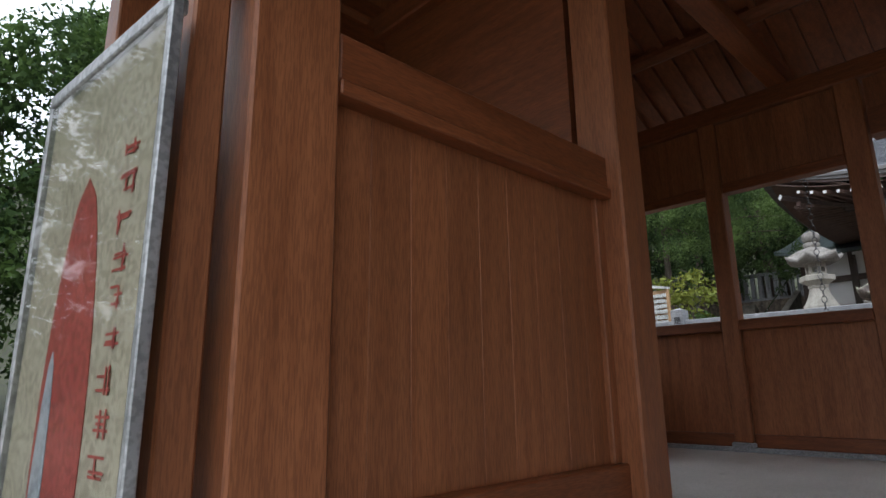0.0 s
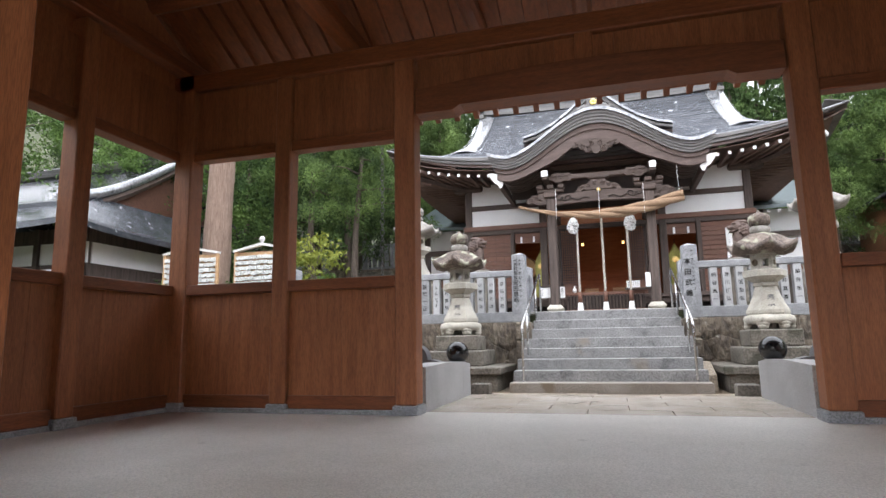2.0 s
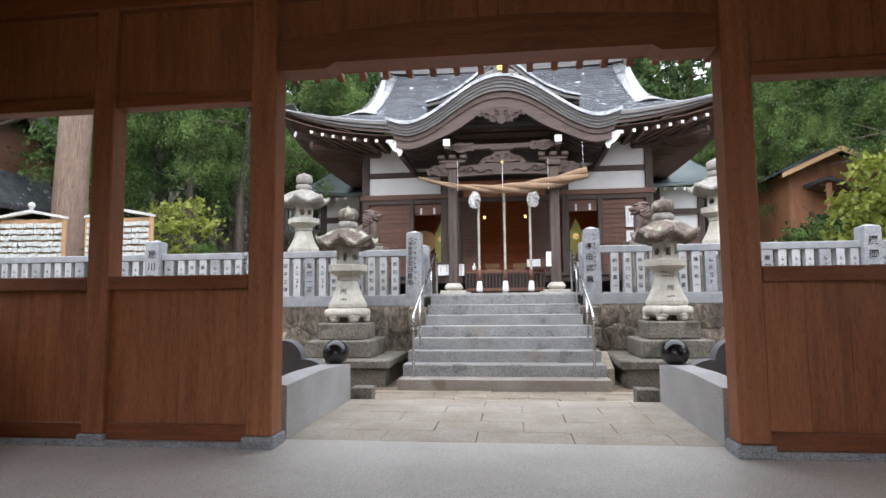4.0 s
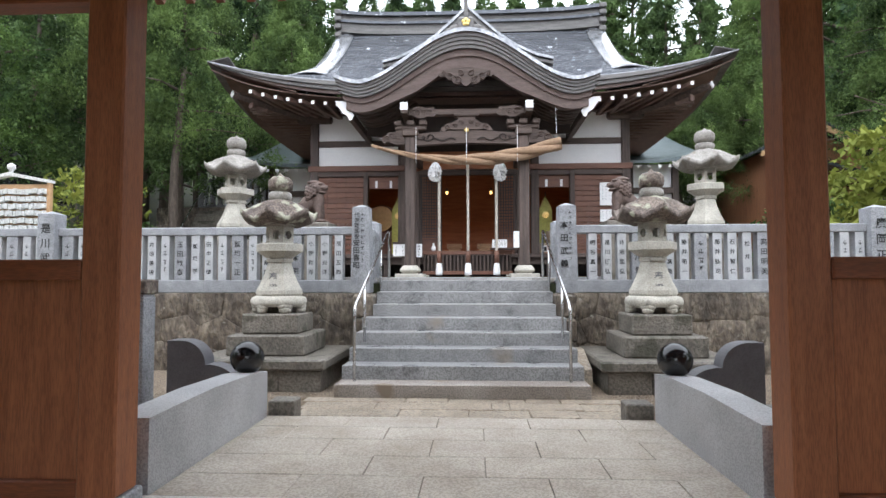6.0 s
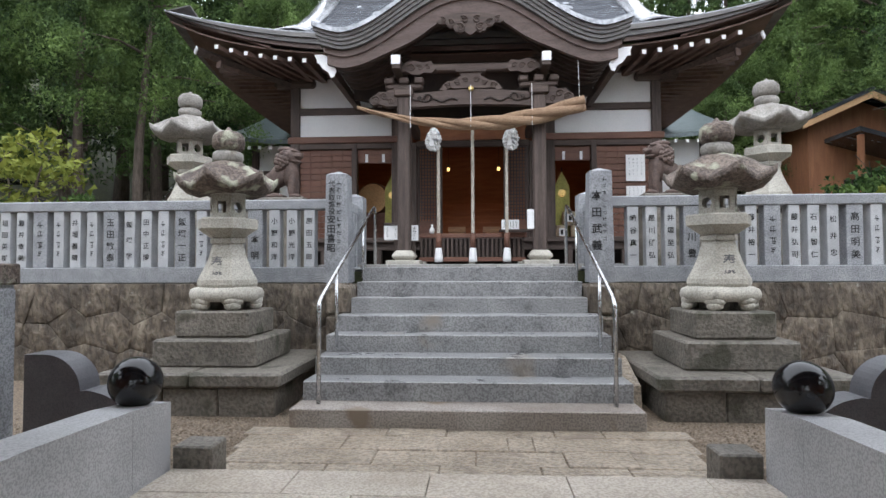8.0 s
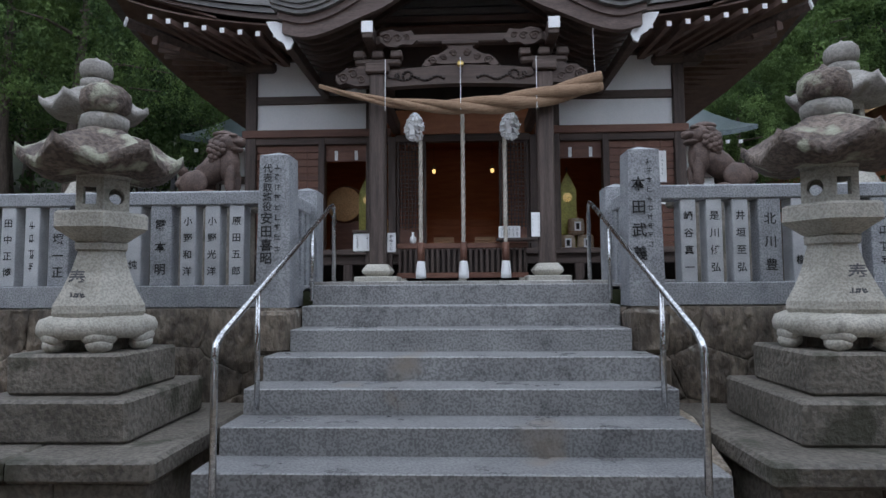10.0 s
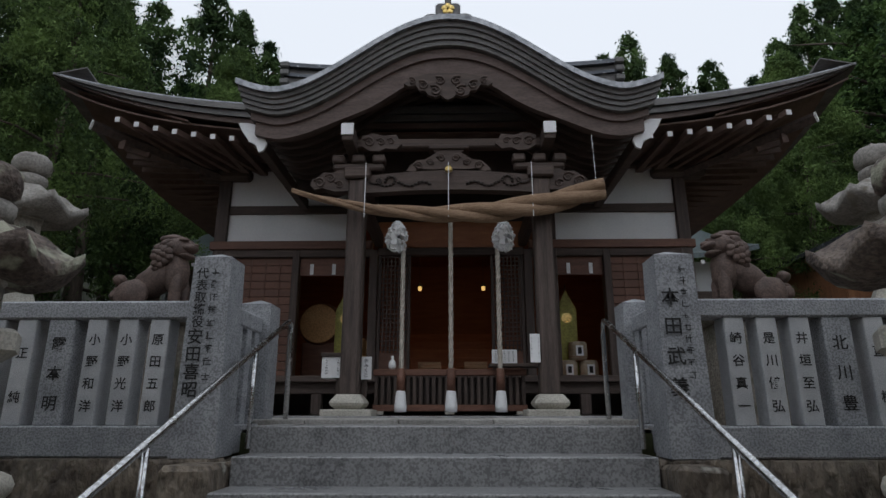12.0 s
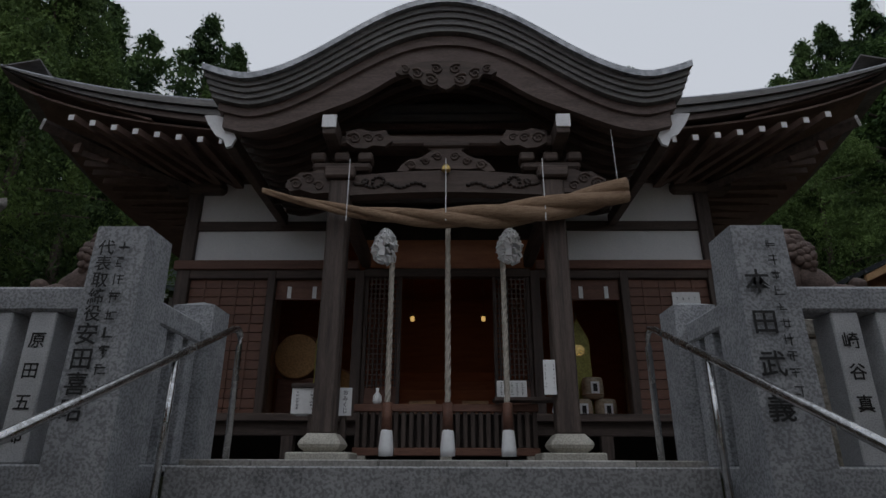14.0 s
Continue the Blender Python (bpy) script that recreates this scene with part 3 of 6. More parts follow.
def rock(poly, y, depth, rng):
    """One rough-faced wall stone on an uneven outline of (x, z)."""
    cx, cz = sum(p[0] for p in poly) / len(poly), sum(p[1] for p in poly) / len(poly)
    ring = []
    for (ax, az), (bx, bz) in zip(poly, poly[1:] + poly[:1]):
        n = 2 if math.hypot(bx - ax, bz - az) > 0.2 else 1
        for k in range(n):
            ring.append((ax + (bx - ax) * k / n, az + (bz - az) * k / n))
    bm = bmesh.new()
    lean = rng.uniform(-0.01, 0.004)
    loops = []
    for q, out in ((0.996, depth), (0.996, 0.003), (0.93, -0.002), (0.55, -0.008)):
        loops.append([bm.verts.new((cx + (x - cx) * q + rng.uniform(-0.004, 0.004), y + out + (lean + rng.uniform(-0.011, 0.004) if out < depth else 0), cz + (z - cz) * q + rng.uniform(-0.004, 0.004))) for x, z in ring])
    for a, b in zip(loops, loops[1:]):
        for k in range(len(ring)):
            j = (k + 1) % len(ring)
            bm.faces.new((a[k], a[j], b[j], b[k]))
    tip = bm.verts.new((cx, y - 0.02 + lean, cz))
    for k in range(len(ring)):
        bm.faces.new((loops[-1][k], loops[-1][(k + 1) % len(ring)], tip))
    bmesh.ops.recalc_face_normals(bm, faces=bm.faces[:])
    return bm


MORTAR = mat("dark_joint_earth", [(0.3, (0.07, 0.058, 0.046)), (0.7, (0.19, 0.155, 0.12))], 6, rough=0.9, bump=0.5)
rw = thing("retaining_wall", "rough weathered stone retaining wall of big blocks", "wall", "", "structure")
for s in (-1, 1):
    part("core", block(*sorted((s * 1.45, s * 14)), 14.279, 14.9, -0.12, 1.12), MORTAR, rw, "dark earth joints")
    rng = random.Random(5 + s)
    seeds = [(1.3 + 0.56 * c + rng.uniform(-0.2, 0.2) + (0.28 if r % 2 else 0), z + rng.uniform(-0.13, 0.13)) for c in range(21) for r, z in enumerate((0.08, 0.5, 0.93))]
    for px, pz in seeds:
        poly = [(1.46, -0.12), (12.5, -0.12), (12.5, 1.135), (1.46, 1.135)]
        for qx, qz in seeds:
            if (qx, qz) != (px, pz) and abs(qx - px) < 1.8 and poly:
                nx, nz = (qx - px) * 0.75, (qz - pz) * 1.3
                poly = clip(poly, nx, nz, nx * (px + qx) / 2 + nz * (pz + qz) / 2)
        if len(poly) > 2:
            part("stone", rock([(s * x, z) for x, z in poly], 14.27, 0.12, rng), WALLST, rw, "", True)
    # wall faces beside the stairs
    w = thing("stair_wall", "rough dark stone wall flanking the stairs", "wall", "", "structure")
    part("core", block(*sorted((s * 1.4, s * 1.6)), 14.0, 15.2, -0.1, 1.1), MORTAR, w)
    for z0, z1 in ((0.0, 0.42), (0.42, 0.78), (0.78, 1.13)):
        part("stone", roughen(block(*sorted((s * 1.37, s * 1.66)), 13.9, 14.3, z0, z1 - 0.01, 0.03), 0.025, 5, z0), WALLST, w)
        part("stone", roughen(block(*sorted((s * 1.37, s * 1.64)), 14.32, 14.8, z0, z1 - 0.01, 0.03), 0.02, 5, z0 + 3), WALLST, w)
    if s > 0:
        structure("drain_curb", prism([(12.95, YARD), (13.85, YARD), (13.85, 0.36), (13.6, 0.36), (13.0, 0.16)], 1.52, 1.7, "x"), ROUGHPAV, "pale sloped curb stone beside the stairs", "curb")

FENCE_Y = 14.45
# ---- writing ----
_glyphs = {}


def glyph(ch):
    if ch not in _glyphs:
        c = bpy.data.curves.new("glyph", "FONT")
        c.body = ch
        c.align_x = "CENTER"
        c.resolution_u = 2
        c.offset = 0.014
        tmp = bpy.data.objects.new("glyph", c)
        scene.collection.objects.link(tmp)
        _glyphs[ch] = bpy.data.meshes.new_from_object(tmp)
        bpy.data.objects.remove(tmp)
    return _glyphs[ch]


def column(parent, text, size, step, x, y, z, material=None, facing=0.0, name="writing"):
    """A column of characters from z downwards, on a face that looks along -y (facing 0) or +x (90) or -x (-90)."""
    for k, ch in enumerate(text):
        if ch == " ":
            continue
        b2 = bmesh.new()
        b2.from_mesh(glyph(ch))
        b2.transform(Matrix.Translation((x, y, z - step * (k + 1))) @ Matrix.Rotation(radians(facing), 4, "Z") @ Matrix.Rotation(radians(90), 4, "X") @ Matrix.Scale(size, 4))
        part("character", b2, material or INK, parent)


def bars(parent, x, y, z0, z1, w, n, material=None, name="writing"):
    """Small dark strokes in place of writing that cannot be read."""
    bm = bmesh.new()
    rng = random.Random(int(x * 977) + n)
    h = (z0 - z1) / n
    for k in range(n):
        zc = z0 - h * (k + 0.5)
        for q in range(rng.choice((2, 3, 3, 4))):
            dz = rng.uniform(-0.3, 0.3) * h
            ww = w * rng.uniform(0.2, 0.5)
            xc = x + rng.uniform(-0.5, 0.5) * (w - 2 * ww)
            block(xc - ww, xc + ww, y, y + 0.001, zc + dz - h * 0.035, zc + dz + h * 0.035, 0, bm)
        for q in range(rng.choice((1, 2, 2))):
            xc = x + rng.uniform(-0.35, 0.35) * w
            hh = h * rng.uniform(0.15, 0.36)
            block(xc - w * 0.045, xc + w * 0.045, y - 0.0003, y + 0.0007, zc - hh, zc + hh, 0, bm)
    return tagged(part(name, bm, material or INK, parent), "dark brushed strokes of writing", "", "", "stuff")


# ---- stone fence ----
NAMES_L = ["原田五郎", "小野光洋", "小野和洋", "露本明", "正純", "今村重紙", "", "飯塚一正", "", "田中正博", "飯塚学", "玉田敏泰", "", "井垣善晴", "", "", "藤井幸美", "垣田英樹"]
NAMES_R = ["崎谷真一", "是川健弘", "井垣至弘", "北川豊", "直樹", "松井真喜", "藤井裕一", "", "藤井弘司", "石井智仁", "松井忠", "高田明美"]
for s in (-1, 1):
    fence = thing("stone_fence", "grey granite shrine fence of upright slats with ink names", "fence", "stone fences")
    lo, hi = 1.72, 12.6
    a, b = sorted((s * lo, s * hi))
    part("bottom_rail", block(a, b, FENCE_Y - 0.13, FENCE_Y + 0.13, 1.14, 1.34, 0.01), GRANITE, fence)
    part("top_rail", block(a, b, FENCE_Y - 0.09, FENCE_Y + 0.09, 2.06, 2.19, 0.014), GRANITE, fence)
    x = 1.93
    k = 0
    meshes = {}
    names = NAMES_L if s < 0 else NAMES_R
    while x < 12.4:
        wide = k % 4 == 3
        w = 0.19 if wide else 0.135
        me = meshes.get(wide)
        if me is None:
            sl = part("slat", block(-w / 2, w / 2, -0.075, 0.085, 1.34, 2.06, 0.006), GRANITE if wide else PALEGRAN, fence)
            meshes[wide] = sl.data
        else:
            sl = new("slat", me)
            sl.parent = fence
        sl.location = (s * (x + w / 2), FENCE_Y, 0)
        nm = names[k] if k < len(names) else ""
        if nm:
            size = 0.085 if not wide else 0.108
            step = 0.6 / len(nm)
            column(sl, nm, size, step, 0, -0.0775, 2.06 - 0.05 + (step - size) * 0.4)
        else:
            bars(sl, 0, -0.0775, 1.97, 1.44, 0.055 if not wide else 0.08, 4)
        x += w + 0.088
        k += 1
    for xp, text in ((6.77, "是川武" if s < 0 else ""), (6.25, "" if s < 0 else "廣岡正")):
        if text:
            po = thing("fence_post", "tall grey granite fence post with an ink name", "fence post", "fence posts", "", (s * xp, FENCE_Y - 0.05, 0))
            part("shaft", lathe([(0.2, 1.14), (0.2, 2.42), (0.02, 2.47)], 4, (0, 0), math.pi / 4), GRANITE, po)
            column(po, text, 0.17, 0.24, 0, -0.146, 2.36)
    # gate posts at the head of the stairs
    po = thing("fence_post", "tall grey granite gate post with ink writing", "fence post", "fence posts", "", (-1.63 if s < 0 else 1.6, 14.42, 0))
    part("shaft", lathe([(0.216, 1.14), (0.186, 2.49), (0.01, 2.54)], 4, (0, 0), math.pi / 4), GRANITE, po)
    if s < 0:
        column(po, "代表取締役", 0.085, 0.085, -0.055, -0.152, 2.42)
        column(po, "安田喜昭", 0.112, 0.117, -0.062, -0.152, 2.0)
        bars(po, 0.035, -0.152, 2.42, 1.62, 0.06, 9)
    else:
        column(po, "本田武義", 0.128, 0.2, -0.055, -0.152, 2.34)
        bars(po, 0.04, -0.152, 2.42, 1.62, 0.052, 10)
    p2 = thing("fence_post", "shorter grey granite post behind the gate post", "fence post", "fence posts", "", (s * 1.62, 15.35, 0))
    part("shaft", lathe([(0.19, 1.3), (0.19, 2.32), (0.01, 2.37)], 4, (0, 0), math.pi / 4), GRANITE, p2)
    bars(p2, 0.0, -0.137, 2.2, 1.5, 0.07, 7)
    rf = thing("return_fence", "short granite fence returning beside the stairs", "fence", "return fences")
    part("bottom_rail", block(s * 1.62 - 0.11, s * 1.62 + 0.11, 14.58, 15.2, 1.14, 1.34, 0.01), GRANITE, rf)
    part("top_rail", block(s * 1.62 - 0.08, s * 1.62 + 0.08, 14.58, 15.2, 2.06, 2.19, 0.012), GRANITE, rf)
    for y in (14.72, 14.93, 15.12):
        part("slat", block(s * 1.62 - 0.07, s * 1.62 + 0.07, y - 0.055, y + 0.055, 1.34, 2.06, 0.006), GRANITE, rf)

# ---- handrails ----
for s in (-1, 1):
    hr = thing("handrail", "bent stainless steel handrail of the stairs", "handrail", "handrails")
    X = s * 1.33
    pts = [(X, 12.41, 0.09), (X, 12.41, 0.95), (X, 12.43, 1.0), (X, 12.5, 1.05), (X, 15.18, 2.15), (X, 15.26, 2.17), (X, 15.31, 2.14), (X, 15.32, 2.06), (X, 15.32, 1.36)]
    part("rail", tube(pts, 0.021, 10), STEEL, hr, smooth=True)
    for y, zb in ((13.08, 0.51), (14.45, 1.19)):
        part("post", tube([(X, y, zb), (X, y, 1.05 + (y - 12.5) * 0.41)], 0.018, 10), STEEL, hr, smooth=True)


# ---- stone lanterns ----
GREYST = mat("grey_weathered_stone", [(0.3, (0.2, 0.185, 0.165)), (0.7, (0.38, 0.36, 0.33))], 5.0, rough=0.8, bump=0.6, fine=45, spots=(6, 0.58, (0.17, 0.15, 0.12)))
def hexroof(r, z, up, h, m, parent, name="roof", seg=6):
    """A lantern roof: upturned corners, hollow slopes, a thick lip."""
    bm = bmesh.new()
    n = 24
    rings = []
    prof = [(0.26, z + h), (0.4, z + h * 0.93), (0.6, z + h * 0.7), (0.78, z + h * 0.38), (0.92, z + h * 0.14), (1.0, z + 0.045), (1.0, z - 0.03), (0.7, z - 0.075), (0.42, z - 0.05)]
    for q, zz in prof:
        ring = []
        for k in range(n):
            a = 2 * math.pi * k / n + math.pi / 6
            c = abs(math.cos(3 * (a - math.pi / 6)))
            corner = (c ** 3)
            rr = r * q * (0.86 + 0.16 * corner)
            ring.append(bm.verts.new((rr * math.cos(a), rr * math.sin(a), zz + up * corner * q ** 3)))
        rings.append(ring)
    for a, b in zip(rings, rings[1:]):
        for k in range(n):
            bm.faces.new((a[k], a[(k + 1) % n], b[(k + 1) % n], b[k]))
    bm.faces.new(rings[0])
    bm.faces.new(rings[-1])
    bmesh.ops.recalc_face_normals(bm, faces=bm.faces[:])
    roughen(bm, 0.02, 6, z)
    return part(name, bm, m, parent, "brown lichened stone roof" if m is OLDST else "grey weathered stone roof", True)


def holed(w, h, th, square):
    """An upright panel that looks along x, with an opening in its middle."""
    bm = bmesh.new()
    n = 24
    rings = []
    for x in (-th / 2, th / 2):
        outer, inner = [], []
        for k in range(n):
            c, s_ = math.cos(2 * math.pi * (k + 0.5) / n), math.sin(2 * math.pi * (k + 0.5) / n)
            q = min(w / 2 / max(1e-6, abs(c)), h / 2 / max(1e-6, abs(s_)))
            r = q * 0.5 if square else 0.3 * w
            outer.append(bm.verts.new((x, c * q, s_ * q)))
            inner.append(bm.verts.new((x, c * r, s_ * r)))
        rings.append((outer, inner))
    (o0, i0), (o1, i1) = rings
    for k in range(n):
        j = (k + 1) % n
        for a, b in ((o0, i0), (i0, i1), (i1, o1), (o1, o0)):
            bm.faces.new((a[k], a[j], b[j], b[k]))
    bmesh.ops.recalc_face_normals(bm, faces=bm.faces[:])
    return bm


def lantern(x, y, z0, k, plinths, roof_mat, turn):
    t = thing("stone_lantern", "old stone lantern with pale hexagonal shaft and lichened roof", "stone lantern", "stone lanterns", "", (x, y, z0))
    if plinths:
        b = 0.88
        half = 0.82
        for n in range(3):
            xa, xb = -half + 2 * half * n / 3, -half + 2 * half * (n + 1) / 3
            part("plinth_block", roughen(block(xa + 0.004, xb - 0.004, -half, half, YARD - 0.03, 0.19, 0.015), 0.012, 5, n), PLINTH, t, "damp brown stone plinth block")
        for n in range(2):
            part("plinth_slab", roughen(block(-0.9 + 0.9 * n + 0.003, 0.9 * n - 0.003, -0.88, 0.88, 0.192, 0.33, 0.022), 0.012, 4, n), PLINTH, t, "damp worn stone slab")
        part("plinth", roughen(block(-0.54, 0.54, -0.54, 0.54, 0.332, 0.605, 0.02), 0.01, 4, 1), PLINTH, t, "damp brown stone plinth")
        part("plinth", roughen(block(-0.39, 0.39, -0.39, 0.39, 0.607, b, 0.02), 0.01, 4, 2), PLINTH, t, "damp brown stone plinth")
    else:
        part("plinth", block(-0.55, 0.55, -0.5, 0.5, -0.3, 0.83, 0.02), PLINTH, t, "damp brown stone plinth")
        b = 0.83
    # cloud-shaped foot on six curled legs, hollow between them
    part("foot_ring", roughen(lathe([(0.24 * k, b + 0.1), (0.35 * k, b + 0.09), (0.385 * k, b + 0.13), (0.39 * k, b + 0.17), (0.37 * k, b + 0.215), (0.31 * k, b + 0.24)], 30), 0.014, 7), PALEST, t, smooth=True)
    # darker stone colour deepens the shade between the legs
    part("foot_core", lathe([(0.2 * k, b), (0.2 * k, b + 0.11)], 12), PLINTH, t, "inner stone coloured dark for the shaded hollow")
    for q in range(6):
        a = math.pi / 3 * q + turn
        bm = bmesh.new()
        lump(bm, 0.31 * k, 0, b + 0.05, 0.075, 0.085, 0.055)
        lump(bm, 0.32 * k, 0, b + 0.1, 0.065, 0.11, 0.06)
        bm.transform(Matrix.Rotation(a, 4, "Z"))
        part("foot_leg", roughen(bm, 0.012, 9, q), PALEST, t, "weathered curled stone leg", True)
    part("shaft", roughen(lathe([(0.32 * k, b + 0.24), (0.335 * k, b + 0.27), (0.33 * k, b + 0.32), (0.27 * k, b + 0.43), (0.215 * k, b + 0.55), (0.18 * k, b + 0.66), (0.165 * k, b + 0.71), (0.19 * k, b + 0.72), (0.195 * k, b + 0.765), (0.17 * k, b + 0.775)], 6, (0, 0), turn), 0.006, 6), PALEST, t)
    part("middle_slab", roughen(lathe([(0.18 * k, b + 0.775), (0.25 * k, b + 0.82), (0.32 * k, b + 0.865), (0.335 * k, b + 0.87), (0.335 * k, b + 0.965), (0.31 * k, b + 0.985)], 6, (0, 0), turn), 0.006, 6), PALEST, t)
    # light box with open windows
    for q in range(6):
        d = holed(0.195 * k, 0.25, 0.03, q % 2 == 0)
        d.transform(Matrix.Rotation(math.pi / 3 * q + turn + math.pi / 6, 4, "Z") @ Matrix.Translation((0.155 * k, 0, b + 1.105)))
        part("light_box_panel", d, PALEST, t)
    part("light_box_head", lathe([(0.18 * k, b + 1.23), (0.2 * k, b + 1.25), (0.26 * k, b + 1.31)], 6, (0, 0), turn), PALEST, t)
    hexroof(0.54 * k, b + 1.3, 0.13, 0.3, roof_mat, t)
    part("finial_ring", roughen(lathe([(0.11 * k, b + 1.585), (0.15 * k, b + 1.61), (0.165 * k, b + 1.66), (0.16 * k, b + 1.71), (0.12 * k, b + 1.735)], 16), 0.014, 8), GREYST, t, "pale lichened stone ring", True)
    part("finial", roughen(lathe([(0.13 * k, b + 1.737), (0.165 * k, b + 1.77), (0.175 * k, b + 1.83), (0.165 * k, b + 1.9), (0.12 * k, b + 1.945), (0.05 * k, b + 1.965), (0.03 * k, b + 1.985), (0.008, b + 2.01)], 16), 0.012, 8), roof_mat, t, "rounded jewel finial", True)
    return t


def lump(bm, x, y, z, rx, ry, rz, tilt=0.0):
    b = bmesh.new()
    bmesh.ops.create_icosphere(b, subdivisions=3, radius=1)
    b.transform(Matrix.Translation((x, y, z)) @ Matrix.Rotation(radians(tilt), 4, "Y") @ Matrix.Diagonal((rx, ry, rz, 1)))
    me = bpy.data.meshes.new("tmp")
    b.to_mesh(me)
    b.free()
    bm.from_mesh(me)
    bpy.data.meshes.remove(me)


for s in (-1, 1):
    t = lantern(s * 2.63, 13.42, 0.0, 1.0, True, OLDST, 0.0 if s > 0 else 0.05)
    column(t, "奉燈", 0.13, 0.16, 0.0, -0.262, 1.5, DKGRAN, 0, "carved_writing")
    lantern(s * 4.3, 15.85, 1.22, 1.02, False, GREYST, 0.1)


# ---- guardian lion dogs ----
LION = mat("brown_lion_stone", [(0.3, (0.07, 0.047, 0.04)), (0.7, (0.18, 0.125, 0.105))], 6, rough=0.7, bump=0.5, fine=50)


for s in (-1, 1):
    bm = bmesh.new()
    f = -s   # they face the stairs
    lump(bm, 0.0, 0, 0.36, 0.32, 0.15, 0.16, -38 * f)
    lump(bm, 0.19 * f, 0, 0.43, 0.13, 0.15, 0.25)
    lump(bm, 0.19 * f, -0.02, 0.68, 0.16, 0.15, 0.13)
    for dx, dy, z, a, b, c in ((0.31, -0.03, 0.68, 0.1, 0.11, 0.05), (0.29, -0.03, 0.6, 0.09, 0.1, 0.035), (0.37, -0.03, 0.71, 0.045, 0.05, 0.03), (0.27, -0.1, 0.76, 0.06, 0.045, 0.03), (0.27, 0.04, 0.76, 0.06, 0.045, 0.03), (0.12, -0.02, 0.79, 0.13, 0.11, 0.05)):
        lump(bm, dx * f, dy, z, a, b, c)
    for yy in (-0.09, 0.09):
        lump(bm, 0.24 * f, yy, 0.22, 0.062, 0.06, 0.23)
        lump(bm, 0.29 * f, yy, 0.04, 0.1, 0.07, 0.045)
        lump(bm, -0.19 * f, yy * 1.4, 0.17, 0.17, 0.085, 0.16, -25 * f)
        lump(bm, -0.03 * f, yy * 1.5, 0.04, 0.15, 0.065, 0.045)
        lump(bm, 0.1 * f, yy * 1.6, 0.72, 0.07, 0.03, 0.035, -30 * f)
    for ring in range(4):
        for k in range(11):
            a = -0.5 + k * 0.4 + ring * 0.15
            lump(bm, (0.17 - 0.05 * ring) * f, 0.165 * math.cos(a), 0.62 + 0.15 * math.sin(a) - 0.02 * ring, 0.045, 0.045, 0.042)
    for k in range(6):
        lump(bm, (-0.38 + 0.02 * math.sin(2 * k)) * f, 0.03 * math.cos(k * 1.7), 0.07 + 0.055 * k, 0.085 - 0.004 * k, 0.075, 0.065)
    roughen(bm, 0.016, 11, 1 + s)
    st = tagged(part("lion_dog_statue", bm, LION, None, "", True), "brown carved stone guardian lion dog on a pedestal", "statue", "guardian statues")
    st.location = (s * 3.06, 16.3, 2.42)
    pd = thing("statue_pedestal", "square weathered granite pedestal under the lion dog", "pedestal", "pedestals", "", (s * 3.06, 16.3, 1.4))
    part("body", block(-0.42, 0.42, -0.3, 0.3, -0.12, 0.87, 0.015), PLINTH, pd)
    part("top_slab", block(-0.5, 0.5, -0.34, 0.34, 0.87, 1.02, 0.02), PLINTH, pd)

column(NAME_PILLARS[0], "玉田 巧", 0.12, 0.19, 0.0, -0.118, 1.0)
bars(NAME_PILLARS[1], 0.0, -0.118, 1.0, 0.25, 0.1, 5)
# ---- shrine roof ----
EAVEY, HW = 18.05, 5.83


def width_at(v):
    return HW + (4.13 - HW) * min(1.0, v / 0.5) ** 0.55


def roof_z(v, u):
    """Height of the front slope: v from the eave to the ridge, u from the middle to the corner."""
    lift = 0.5 * abs(u) ** 3.0 * (1 - v) ** 8
    return 5.74 + 2.5 * v ** 1.12 + 0.85 * v ** 2.4 + lift


def roof_p(u, v):
    return Vector((u * width_at(v), EAVEY + 5.25 * v - 0.22 * abs(u) ** 3 * (1 - v), roof_z(v, u)))


def sheet(fn, n, m, thick=0.0, dz=0.0):
    """A curved sheet fn(i/m, j/n); thick metres deep below itself."""
    bm = bmesh.new()
    layers = []
    deep = thick if callable(thick) else (lambda i: thick)
    for t in ((0.0, 1.0) if thick else (0.0,)):
        layers.append([[bm.verts.new(fn(i / m, j / n) + Vector((0, 0, dz - t * deep(i / m)))) for i in range(m + 1)] for j in range(n + 1)])
    for g in layers:
        for j in range(n):
            for i in range(m):
                bm.faces.new((g[j][i], g[j][i + 1], g[j + 1][i + 1], g[j + 1][i]))
    if thick:
        a, b = layers
        for i in range(m):
            bm.faces.new((a[0][i], a[0][i + 1], b[0][i + 1], b[0][i]))
            bm.faces.new((a[n][i], a[n][i + 1], b[n][i + 1], b[n][i]))
        for j in range(n):
            bm.faces.new((a[j][0], a[j + 1][0], b[j + 1][0], b[j][0]))
            bm.faces.new((a[j][m], a[j + 1][m], b[j + 1][m], b[j][m]))
    bmesh.ops.recalc_face_normals(bm, faces=bm.faces[:])
    return bm


roof = thing("shrine_roof", "sweeping wet grey metal roof with upturned eaves", "roof", "", "structure")


def courses(fn, n, m, name, skip=None):
    """Overlapping courses of roof sheets, each a little step above the next."""
    for j in range(n):
        v0, v1 = j / n, (j + 1) / n + 0.004

        def f(i, q, v0=v0, v1=v1):
            return fn(i, v0 + (v1 - v0) * q) + Vector((0, 0, 0.022 * (1 - q)))
        # lowest three courses coloured pale, as if reflecting the sky
        part(name, sheet(f, 1, m, 0.02), SKYGLARE if j < 3 else ROOF, roof)


